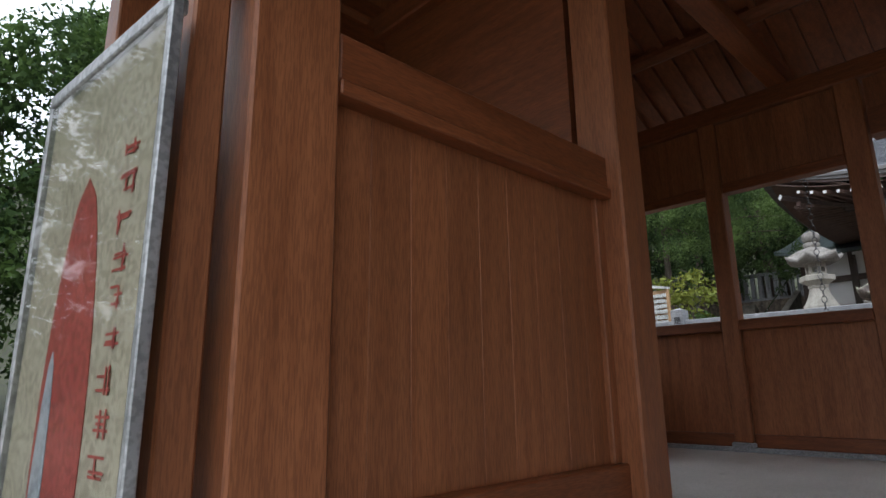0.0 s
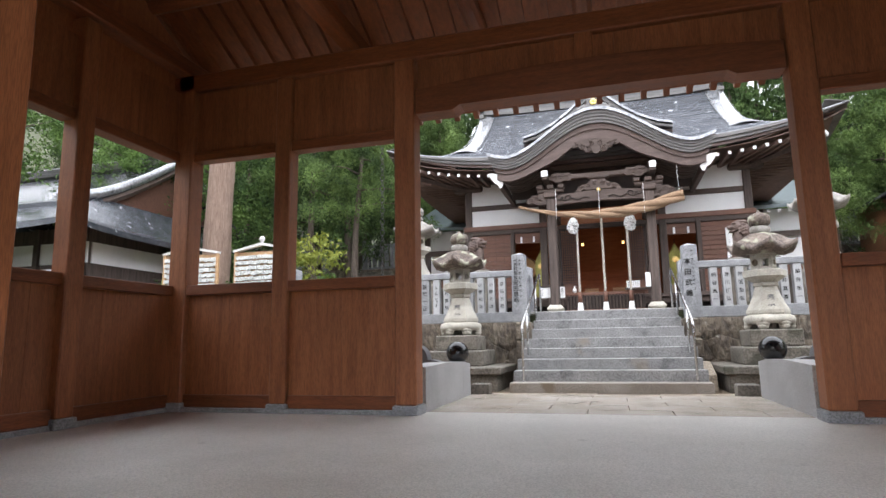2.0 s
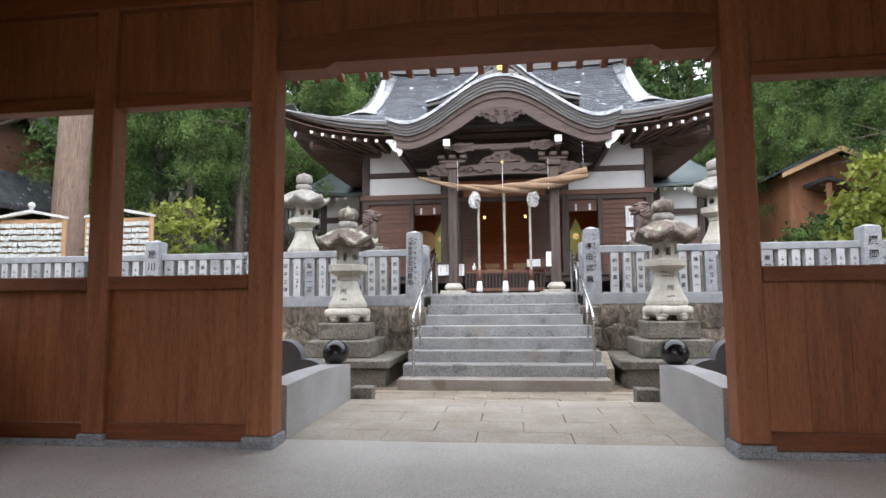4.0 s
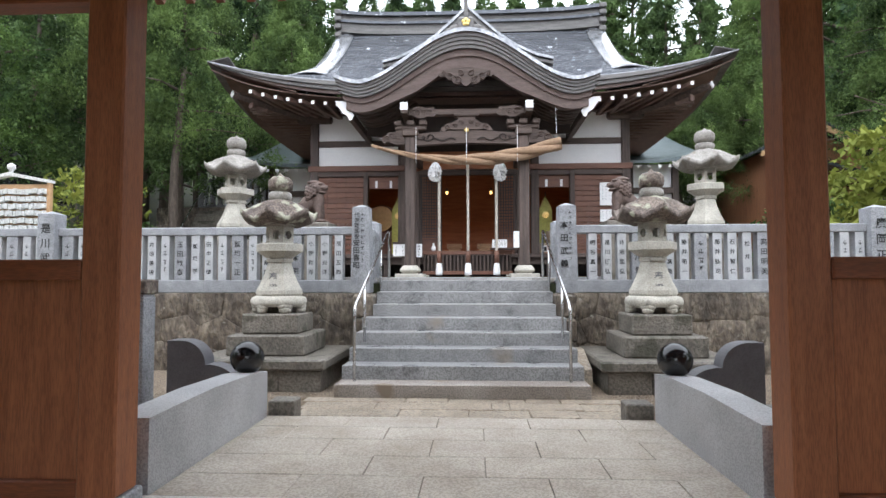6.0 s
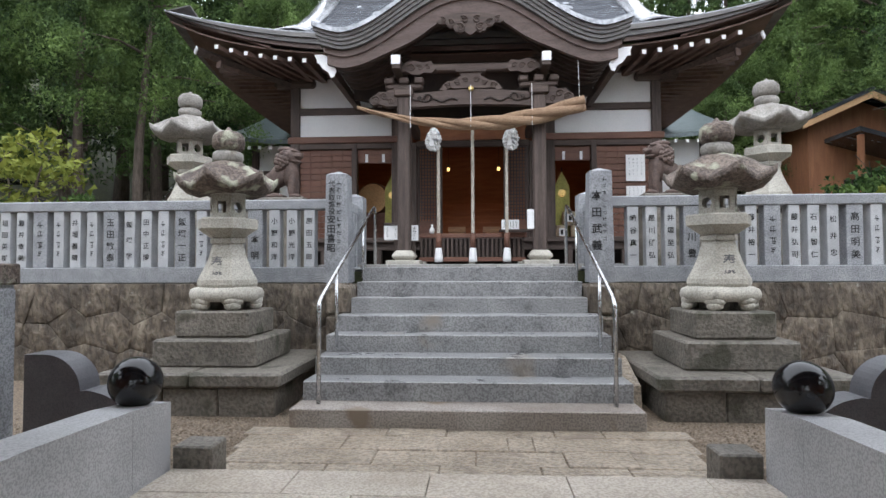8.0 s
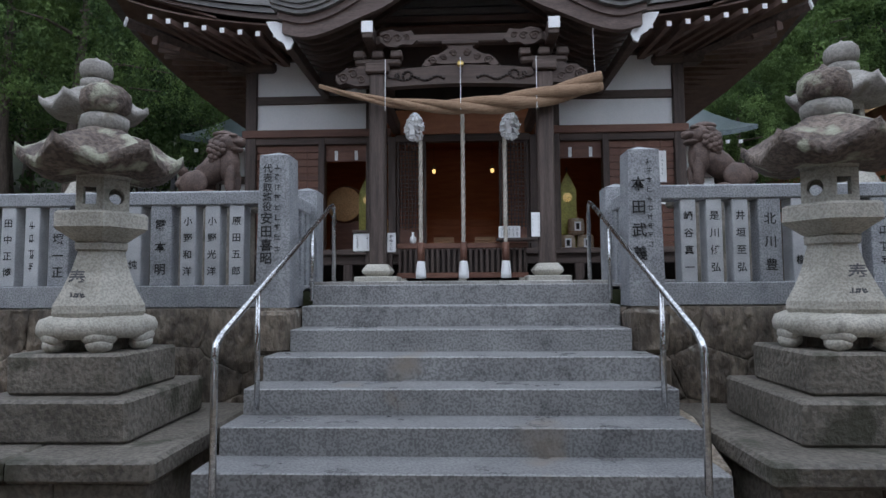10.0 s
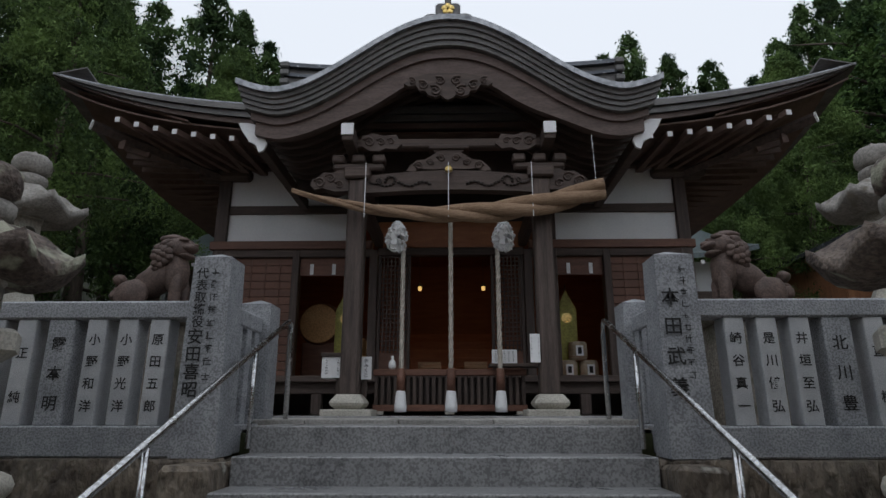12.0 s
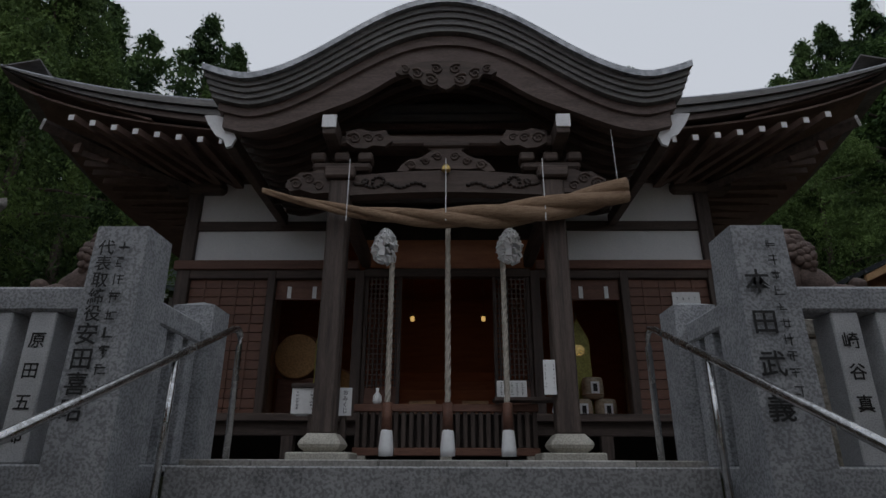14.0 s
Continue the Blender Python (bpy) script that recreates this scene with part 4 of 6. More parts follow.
courses(lambda i, v: roof_p(2 * i - 1, min(v, 1.0)), 26, 48, "course")
part("back_slope", sheet(lambda i, v: Vector((roof_p(2 * i - 1, v).x, 46.6 - roof_p(2 * i - 1, v).y, roof_p(2 * i - 1, v).z)), 12, 24), ROOF, roof)
for s in (-1, 1):
    # hipped side slope up to the side gable
    def side(i, v, s=s):
        vv = 0.5 * v
        a = roof_p(s, vv)
        y0, y1 = a.y, 46.6 - a.y
        return Vector((a.x, y0 + (y1 - y0) * i, roof_z(vv, abs(2 * i - 1))))
    part("side_slope", sheet(side, 8, 24, 0.02), ROOF, roof)
    tri = [(roof_p(1, v).y, roof_p(1, v).z - 0.05) for v in (0.5, 0.6, 0.7, 0.8, 0.9, 1.0)]
    tri = tri + [(46.6 - y, z) for y, z in reversed(tri[:-1])]
    part("side_gable", prism(tri, *sorted((s * 3.82, s * 3.87)), "x"), DARK_V, roof, "dark gable boards")
    # verge ridges running down to the hips
    def verge(i, q, s=s):
        v = 0.33 + 0.65 * q
        a, b = roof_p(s * 3.6 / width_at(v), v), roof_p(s, v)
        p = a + (b + Vector((s * 0.05, 0, -0.05)) - a) * i
        return p + Vector((0, -0.02, 0.03 + 0.09 * math.sin(math.pi * i)))
    part("verge", sheet(verge, 14, 8, 0.04), SKYGLARE, roof, "broad verge coloured pale for sky reflection", True)
    part("hip_ridge", tube([roof_p(s, 0.5 * k / 12) + Vector((-0.08 * s, 0.06, 0.0)) for k in range(2, 13)], 0.045, 8), ROOF, roof, "rounded hip ridge", True)

# layered eave edge and soffit
for off, t0, t1, m in ((0.0, 0.0, 0.1, ROOFEDGE), (0.05, 0.1, 0.2, ROOFEDGE), (0.1, 0.2, 0.29, HAFU)):
    def edge(i, q, off=off, t0=t0, t1=t1):
        u = 2 * i - 1
        p = roof_p(u * (1 - off / 6), 0.0)
        thin = 1 - 0.9 * abs(u) ** 4
        return Vector((p.x, p.y + off + 0.5 * q, p.z - t0 * thin + 0.12 * q))
    part("eave_layer", sheet(edge, 1, 48, lambda i: (t1 - t0) * 0.97 * (1 - 0.9 * abs(2 * i - 1) ** 4)), m, roof, "grey layered eave edge")
for s in (-1, 1):
    def sedge(i, q, s=s):
        a = roof_p(s, 0.0)
        return Vector((a.x - s * 0.5 * q, a.y + (46.6 - 2 * a.y) * i, roof_z(0, abs(2 * i - 1)) + 0.1 * q))
    part("eave_layer", sheet(sedge, 1, 24, lambda i: 0.16 * (1 - 0.88 * abs(2 * i - 1) ** 4)), ROOFEDGE, roof, "grey layered eave edge")


def soffit(i, v):
    u = 2 * i - 1
    p = roof_p(u, 0.0)
    return Vector((p.x * (1 - 0.34 * v), p.y + 0.2 + 1.75 * v, (p.z - 0.3 + 0.2 * abs(u) ** 7) * (1 - v) + 5.62 * v))


part("soffit", sheet(soffit, 2, 40, 0.03), SOFF, roof, "dark soffit boards")
for s in (-1, 1):
    def ssof(i, v, s=s):
        a = roof_p(s, 0.0)
        return Vector((a.x - s * (0.2 + 1.75 * v), a.y + 0.3 + (46.6 - 2 * a.y - 0.6) * i, (roof_z(0, abs(2 * i - 1)) - 0.3 + 0.2 * abs(2 * i - 1) ** 7) * (1 - v) + 5.62 * v))
    part("soffit", sheet(ssof, 2, 12, 0.03), SOFF, roof, "dark soffit boards")
for s in (-1, 1):
    for k in range(8):
        x = s * (2.95 + 0.285 * k)
        u = x / HW
        p0 = soffit((u + 1) / 2, 0.0)
        zt = p0.z - 0.12
        y0 = p0.y + 0.02
        bm = bmesh.new()
        pts = [(x - 0.045, zt - 0.09), (x + 0.045, zt - 0.09), (x + 0.045, zt), (x - 0.045, zt)]
        lo = [bm.verts.new((a, y0, z)) for a, z in pts]
        hi = [bm.verts.new((a * (0.86 if abs(x) > 3.6 else 1.0), 19.8, z + 5.5 - zt)) for a, z in pts]
        bm.faces.new(lo)
        bm.faces.new(hi)
        for q in range(4):
            bm.faces.new((lo[q], lo[(q + 1) % 4], hi[(q + 1) % 4], hi[q]))
        bmesh.ops.recalc_face_normals(bm, faces=bm.faces[:])
        rft = part("rafter", bm, SOFF, roof)
        part("rafter_end", block(x - 0.036, x + 0.036, y0 - 0.012, y0 - 0.002, zt - 0.09, zt - 0.012, 0.002), WHITE, rft, "white painted rafter end")
    # heavy corner rafter
    c0, c1 = Vector((s * 5.42, 18.3, 5.64)), Vector((s * 3.9, 19.8, 5.35))
    rft = part("corner_rafter", tube([c0, c1], 0.085, 4), DARK_V, roof)
    part("rafter_end", tube([c0 + (c0 - c1).normalized() * 0.03, c0 + (c0 - c1).normalized() * 0.002], 0.088, 4), WHITE, rft, "white painted rafter end")
    for k in range(19):
        # side eave rafters, stopping at the corner rafter
        y = 18.62 + 0.29 * k
        x0 = 3.92 + max(0.0, 19.8 - y) * 1.01
        q = (5.5 - x0) / 1.6
        x1 = 5.4 - max(0.0, 19.3 - y) * 0.45
        part("rafter", beam((s * x0, y, 5.5 - 0.16 * (1 - q)), (s * x1, y, 5.53), 0.07, 0.09), SOFF, roof)

# main ridge with its stacked end pieces
ridge = thing("roof_ridge", "tall stacked grey roof ridge with end ornaments", "roof ridge", "", "structure")
for z0, z1, w, m in ((9.0, 9.3, 0.16, ROOFEDGE), (9.3, 9.38, 0.24, ROOF), (9.38, 9.55, 0.15, ROOFEDGE), (9.55, 9.66, 0.27, ROOF)):
    def rz(i, q, z0=z0, w=w):
        x = -4.13 + 8.26 * i
        return Vector((x, 23.3 - w + 2 * w * q, z0 + 0.14 * (abs(x) / 4.13) ** 4))
    part("ridge_course", sheet(rz, 1, 24, -(z1 - z0)), m, ridge)
for s in (-1, 1):
    for z, w in ((8.95, 0.14), (9.2, 0.18), (9.44, 0.2), (9.64, 0.22)):
        part("end_ornament", block(*sorted((s * 4.0, s * 4.22)), 23.3 - w - 0.1, 23.3 + w + 0.1, z, z + 0.16, 0.03), ROOFEDGE, ridge)

# front triangular gable over the porch
gab = thing("front_gable", "triangular dormer gable above the porch, edges coloured pale for sky reflection", "gable", "", "structure")
gpts = [(0.0, 8.12), (0.35, 7.78), (0.75, 7.42), (1.2, 7.1), (1.7, 6.86), (2.1, 6.76)]
for s in (-1, 1):
    # top layer carries the painted sky reflection
    for t0, t1, y0, m in ((0.0, 0.09, 19.35, SKYGLARE), (0.09, 0.24, 19.42, ROOFEDGE), (0.24, 0.34, 19.5, HAFU)):
        up = [(s * x, z + 0.0 - t0) for x, z in gpts]
        dn = [(s * x, z - t1 * (1.0 - 0.35 * k / 5)) for k, (x, z) in enumerate(gpts)]
        part("gable_edge", prism(up + list(reversed(dn)), y0, 22.0), m, gab)
part("gable_board", prism([(-1.5, 6.7), (1.5, 6.7), (0.75, 7.15), (0.0, 7.85), (-0.75, 7.15)], 19.62, 19.7), DARK_V, gab)
bm = bmesh.new()
for s in (-1, 1):
    for k in range(4):
        lump(bm, s * (0.14 + 0.13 * k), 19.58, 7.52 - 0.05 * k, 0.09, 0.03, 0.07)
part("carving", bm, DARK_X, gab, "dark carved scrolls", True)
orn = thing("gable_ornament", "dark scrolled roof ornament with gilt crest and upright post", "roof ornament", "", "structure", (0, 17.16, 6.5))
part("base_block", block(-0.17, 0.17, -0.07, 0.16, -0.05, 0.3, 0.04), ROOFEDGE, orn)
bm = bmesh.new()
for s in (-1, 1):
    lump(bm, s * 0.22, 0, 0.06, 0.13, 0.06, 0.09)
    lump(bm, s * 0.34, 0, 0.02, 0.1, 0.05, 0.06)
part("scroll", bm, ROOFEDGE, orn, "dark scrolls", True)
part("post", block(-0.045, 0.045, -0.03, 0.03, 0.3, 0.72, 0.01), ROOFEDGE, orn)
bm = bmesh.new()
for k in range(5):
    a = math.pi / 2 + 2 * math.pi * k / 5
    lump(bm, 0.05 * math.cos(a), -0.08, 0.17 + 0.05 * math.sin(a), 0.042, 0.02, 0.042)
part("crest", bm, GOLD, orn, "gilt five-petal crest", True)


# ---- porch with its undulating gable ----
def kz(x):
    x = abs(x)
    c = 0.5 + 0.5 * math.cos(math.pi * min(x, 2.3) / 2.3)
    return 5.40 + 1.06 * c ** 0.95 + (0.13 * ((x - 2.2) / 0.5) ** 1.6 if x > 2.2 else 0.0)


KY = 17.02
porch = thing("porch_roof", "undulating porch gable with layered grey roof edge", "roof", "", "structure")
KW = 2.72


def band(t0, t1, y0, y1, w, m, label="", n=48):
    """One layer of the gable edge: the curve, t0 to t1 below the top, from y0 back to y1."""
    up = [(-w + 2 * w * k / n, kz(-w + 2 * w * k / n) - t0(-w + 2 * w * k / n)) for k in range(n + 1)]
    dn = [(-w + 2 * w * k / n, kz(-w + 2 * w * k / n) - t1(-w + 2 * w * k / n)) for k in range(n + 1)]
    bm = bmesh.new()
    r = [[bm.verts.new((x, y, z)) for x, z in row] for row, y in ((up, y0), (dn, y0), (dn, y1), (up, y1))]
    for a, b in ((0, 1), (1, 2), (2, 3), (3, 0)):
        for k in range(n):
            bm.faces.new((r[a][k], r[a][k + 1], r[b][k + 1], r[b][k]))
    bm.faces.new([r[q][0] for q in range(4)])
    bm.faces.new([r[q][n] for q in range(4)])
    bmesh.ops.recalc_face_normals(bm, faces=bm.faces[:])
    return part("gable_layer", bm, m, porch, label)


def cen(x, a, b):
    """Thicker in the middle (a) than at the tips (b)."""
    return b + (a - b) * max(0.0, 1 - abs(x) / 2.4)


band(lambda x: -0.05, lambda x: 0.03, KY - 0.06, 20.6, KW + 0.02, SKYGLARE, "metal roof skin coloured pale for sky reflection")
for k in range(4):
    band(lambda x, k=k: 0.03 + k * cen(x, 0.075, 0.06), lambda x, k=k: 0.026 + (k + 1) * cen(x, 0.075, 0.06), KY + 0.03 * k, 20.2, KW - 0.025 * k, ROOFEDGE, "grey shingle layer")
band(lambda x: cen(x, 0.335, 0.27), lambda x: cen(x, 0.47, 0.37), KY + 0.16, KY + 0.34, KW - 0.14, HAFU, "weathered gable board")
band(lambda x: cen(x, 0.43, 0.35), lambda x: cen(x, 0.44, 0.29) + 0.26 + 0.12 * math.exp(-((abs(x) - 0.95) / 0.45) ** 2), KY + 0.2, KY + 0.3, KW - 0.2, HAFU, "weathered gable board")
band(lambda x: cen(x, 0.4, 0.33), lambda x: cen(x, 0.45, 0.37), KY + 0.3, 20.1, KW - 0.2, SOFF, "dark soffit boards")
for k in range(12):
    y = KY + 0.45 + 0.23 * k
    band(lambda x: cen(x, 0.45, 0.37), lambda x: cen(x, 0.54, 0.45), y, y + 0.07, KW - 0.24, DARK_X, "curved rib")



def curl(parent, x, y, z, r, s=1, turns=1.6, start=0.0, m=None):
    """A carved spiral, standing proud of a flat board."""
    n = 22
    pts = [(x + s * r * (1 - 0.85 * k / n) * math.cos(start + turns * 2 * math.pi * k / n), y, z + r * (1 - 0.85 * k / n) * math.sin(start + turns * 2 * math.pi * k / n)) for k in range(n + 1)]
    return part("scroll", tube(pts, [0.24 * r * (1 - 0.5 * k / n) for k in range(n + 1)], 6), m or DARK_X, parent, "carved curl", True)


# carved pendant under the gable
pend = thing("carved_pendant", "dark carved wooden cloud pendant under the gable", "carving")
rim = [(0.0, 5.72), (0.25, 5.71), (0.44, 5.66), (0.58, 5.57), (0.52, 5.53), (0.42, 5.54), (0.37, 5.47), (0.29, 5.46), (0.26, 5.4), (0.17, 5.37), (0.1, 5.4), (0.05, 5.35), (0.0, 5.33)]
part("body", prism(rim + [(-x, z) for x, z in reversed(rim[1:-1])], KY + 0.1, KY + 0.17), DARK_X, pend)
for s in (-1, 1):
    for x, z, r in ((0.17, 5.46, 0.08), (0.33, 5.54, 0.07), (0.47, 5.6, 0.055), (0.11, 5.6, 0.07)):
        curl(pend, s * x, KY + 0.09, z, r, s, 1.5, 0.8)
PILX = 1.2
for s in (-1, 1):
    p = thing("porch_pillar", "weathered square timber porch pillar on a pale stone base", "pillar", "porch pillars", "", (s * PILX, 17.57, 1.385))
    part("shaft", block(-0.115, 0.115, -0.115, 0.115, 0.24, 3.0, 0.025), DARK_V, p)
    part("base_stone", lathe([(0.2, 0.075), (0.27, 0.12), (0.29, 0.15), (0.27, 0.18), (0.19, 0.25)], 4, (0, 0), math.pi / 4), PALEST, p, "pale moulded stone base")
    part("base_slab", block(-0.3, 0.3, -0.27, 0.27, -0.01, 0.075, 0.012), PALEST, p, "pale stone slab")
    part("bracket_block", block(-0.17, 0.17, -0.17, 0.17, 3.0, 3.14, 0.02), DARK_X, p)
    part("bracket_arm", block(-0.34, 0.34, -0.07, 0.07, 3.14, 3.24, 0.03), DARK_X, p)
    for dx in (-0.27, 0.0, 0.27):
        part("bearing_block", block(dx - 0.085, dx + 0.085, -0.1, 0.1, 3.24, 3.35, 0.02), DARK_X, p)
    # nosing carved as a curling wave, pointing outwards
    nose = [(0.1, 2.84), (0.3, 2.83), (0.45, 2.88), (0.56, 2.86), (0.62, 2.92), (0.6, 3.0), (0.52, 3.04), (0.46, 3.1), (0.34, 3.09), (0.26, 3.13), (0.1, 3.12)]
    part("carved_nosing", prism([(s * x, z) for x, z in nose], -0.08, 0.08), DARK_X, p, "dark carved nosing")
    for x, z, r in ((0.5, 2.95, 0.075), (0.36, 3.01, 0.07), (0.24, 2.92, 0.06)):
        curl(p, s * x, -0.085, z, r, s, 1.5, 0.4)
    # purlin with a white painted end
    q = thing("porch_purlin", "dark porch purlin with a white painted end", "beam", "porch purlins")
    part("beam", block(s * 1.3 - 0.075, s * 1.3 + 0.075, 17.18, 19.8, 4.8, 5.02, 0.01), DARK_X, q)
    part("end_cap", block(s * 1.3 - 0.08, s * 1.3 + 0.08, 17.155, 17.178, 4.87, 5.03, 0.003), WHITE, q, "white painted beam end")
    q = thing("porch_purlin", "outer porch purlin with a white carved end plate", "beam", "porch purlins")
    part("beam", block(s * 2.5 - 0.06, s * 2.5 + 0.06, 17.35, 19.8, 4.78, 4.95, 0.01), DARK_X, q)
    pl = [(s * (2.42 + a), z) for a, z in ((0.0, 4.72), (0.06, 4.7), (0.1, 4.8), (0.2, 4.86), (0.3, 5.0), (0.36, 5.12), (0.22, 5.12), (0.1, 5.08), (0.02, 4.95), (-0.04, 4.82))]
    part("end_plate", prism(pl, 17.3, 17.34), WHITE, q, "white painted carved plate")
    # shrimp-like tie between porch and hall
    part("tie", block(s * PILX - 0.07, s * PILX + 0.07, 17.7, 19.8, 4.1, 4.32, 0.02), DARK_X, q)

rb = thing("porch_beam", "dark carved rainbow beam between the porch pillars", "beam")
n = 20
up = [(-1.1 + 2.2 * k / n, 4.43 + 0.07 * math.sin(math.pi * k / n)) for k in range(n + 1)]
dn = [(-1.1 + 2.2 * k / n, 4.19 + 0.04 * math.sin(math.pi * k / n)) for k in range(n + 1)]
part("beam", prism(up + list(reversed(dn)), 17.49, 17.65), DARK_X, rb)
bm = bmesh.new()
for s in (-1, 1):
    for k in range(26):
        a = 0.5 * k
        r = 0.11 * (1 - k / 30)
        lump(bm, s * (0.72 + 0.012 * k + r * math.cos(a)), 17.48, 4.34 + r * math.sin(a) * 0.75, 0.022, 0.02, 0.018)
    for k in range(10):
        lump(bm, s * (0.25 + 0.045 * k), 17.48, 4.31 + 0.03 * math.sin(k * 0.8), 0.028, 0.02, 0.02)
part("carved_scroll", bm, BLACKW, rb, "carved wave scrolls", True)
strut = thing("frog_leg_strut", "dark carved frog-leg strut above the porch beam", "carving")
half = [(0.0, 4.83), (0.2, 4.83), (0.21, 4.79), (0.17, 4.76), (0.25, 4.7), (0.33, 4.66), (0.42, 4.65), (0.5, 4.59), (0.56, 4.5), (0.46, 4.49), (0.36, 4.53), (0.24, 4.52), (0.0, 4.53)]
part("body", prism(half + [(-x, z) for x, z in reversed(half[1:-1])], 17.5, 17.62), DARK_X, strut)
part("cap_plank", block(-0.27, 0.27, 17.46, 17.66, 4.8, 4.86, 0.012), DARK_X, strut)
for s in (-1, 1):
    for x, z, r in ((0.4, 4.57, 0.06), (0.24, 4.62, 0.05), (0.1, 4.68, 0.055)):
        pts = [(s * (x + r * (1 - k / 26) * math.cos(0.5 * k)), 17.495, z + r * (1 - k / 26) * math.sin(0.5 * k)) for k in range(20)]
        part("scroll", tube(pts, 0.014, 6), DARK_X, strut, "carved curl", True)
ub = thing("upper_porch_beam", "dark upper porch beam with carved ends", "beam")
part("beam", block(-1.25, 1.25, 17.5, 17.66, 4.84, 4.97, 0.02), DARK_X, ub)
for s in (-1, 1):
    wing = [(0.62, 4.86), (0.7, 4.79), (0.84, 4.8), (0.92, 4.76), (1.05, 4.77), (1.16, 4.84), (1.16, 4.98), (1.0, 5.02), (0.86, 4.98), (0.7, 5.0)]
    part("carved_end", prism([(s * x, z) for x, z in wing], 17.44, 17.498), DARK_X, ub, "carved cloud end")
    for x, z, r in ((1.06, 4.89, 0.075), (0.9, 4.89, 0.06), (0.77, 4.9, 0.05)):
        curl(ub, s * x, 17.435, z, r, s, 1.5, 0.4)
# board coloured near black for the shade deep under the porch
structure("porch_back_board", block(-2.4, 2.4, 18.9, 18.96, 4.75, 5.9), BLACKW, "boards closing the porch gable, coloured as porch shade", "wall")

# sacred rope
ropeob = thing("sacred_rope", "thick twisted straw rope hanging across the porch", "straw rope")


def rope_c(t):
    x = -2.0 + 3.95 * t
    return Vector((x, 17.3, 4.16 - 0.33 * (1 - ((t - 0.5) / 0.5) ** 2) + 0.0))


for ph in (0.0, 2.1, 4.2):
    pts, rad = [], []
    for k in range(61):
        t = k / 60
        r = 0.018 + 0.062 * min(1.0, t * 1.5) ** 1.1
        a = ph + t * 11
        pts.append(rope_c(t) + Vector((0, r * 0.85 * math.cos(a), r * 0.85 * math.sin(a))))
        rad.append(r)
    part("strand", tube(pts, rad, 10), STRAW, ropeob, smooth=True)
for x in (-1.05, 0.0, 1.05):
    part("tie_cord", tube([(x, 17.22, 4.5), (x, 17.2, 3.76)], 0.005, 6), PAPERW, ropeob, "white tie cord")
part("tie_cord", tube([(1.85, 17.28, 4.9), (1.87, 17.28, 4.1)], 0.0035, 6), PAPERW, ropeob, "white tie cord")
tagged(part("gilt_boss", lathe([(0.02, 4.44), (0.05, 4.46), (0.05, 4.5), (0.03, 4.53)], 10, (0, 17.42)), GOLD), "small gilt boss on the porch beam", "ornament")

# bell ropes with white paper tops
for x, top in ((-0.6, True), (0.02, False), (0.63, True)):
    b = thing("bell_rope", "pale twisted bell rope with a white tassel end", "bell rope", "bell ropes", "", (x, 17.72, 0))
    for ph in (0, 2.1, 4.2):
        part("strand", tube([(0.014 * math.cos(ph + k * 0.55), 0.014 * math.sin(ph + k * 0.55), 1.93 + (1.7 if top else 2.1) * k / 70) for k in range(71)], 0.019, 6), CORD, b, smooth=True)
    part("sleeve", lathe([(0.055, 1.68), (0.05, 1.95)], 10), RED_X, b, "brown rope sleeve", True)
    part("tassel", roughen(lathe([(0.075, 1.43), (0.078, 1.5), (0.06, 1.66), (0.05, 1.7)], 12), 0.008, 14), PAPERW, b, "white tassel end", True)
    if top:
        bm = bmesh.new()
        rng = random.Random(3)
        for k in range(110):
            a, zz = rng.uniform(0, 6.28), rng.uniform(-1, 1)
            rr = math.sqrt(1 - zz * zz)
            wd = 1.15 - 0.45 * zz
            lump1 = (0.095 * wd * rr * math.cos(a), 0.09 * wd * rr * math.sin(a), 3.66 + 0.18 * zz)
            d = bmesh.new()
            bmesh.ops.create_cube(d, size=1, matrix=Matrix.Translation(lump1) @ Euler((rng.uniform(0, 3), rng.uniform(0, 3), rng.uniform(0, 3))).to_matrix().to_4x4() @ Matrix.Diagonal((0.08, 0.07, 0.025, 1)))
            me = bpy.data.meshes.new("tmp")
            d.to_mesh(me)
            d.free()
            bm.from_mesh(me)
            bpy.data.meshes.remove(me)
        pp = part("paper_tassel", bm, PAPERW, b, "folded white paper tassel")
        pp.location = (-0.085 * (1 if x < 0 else -1), 0, 0)

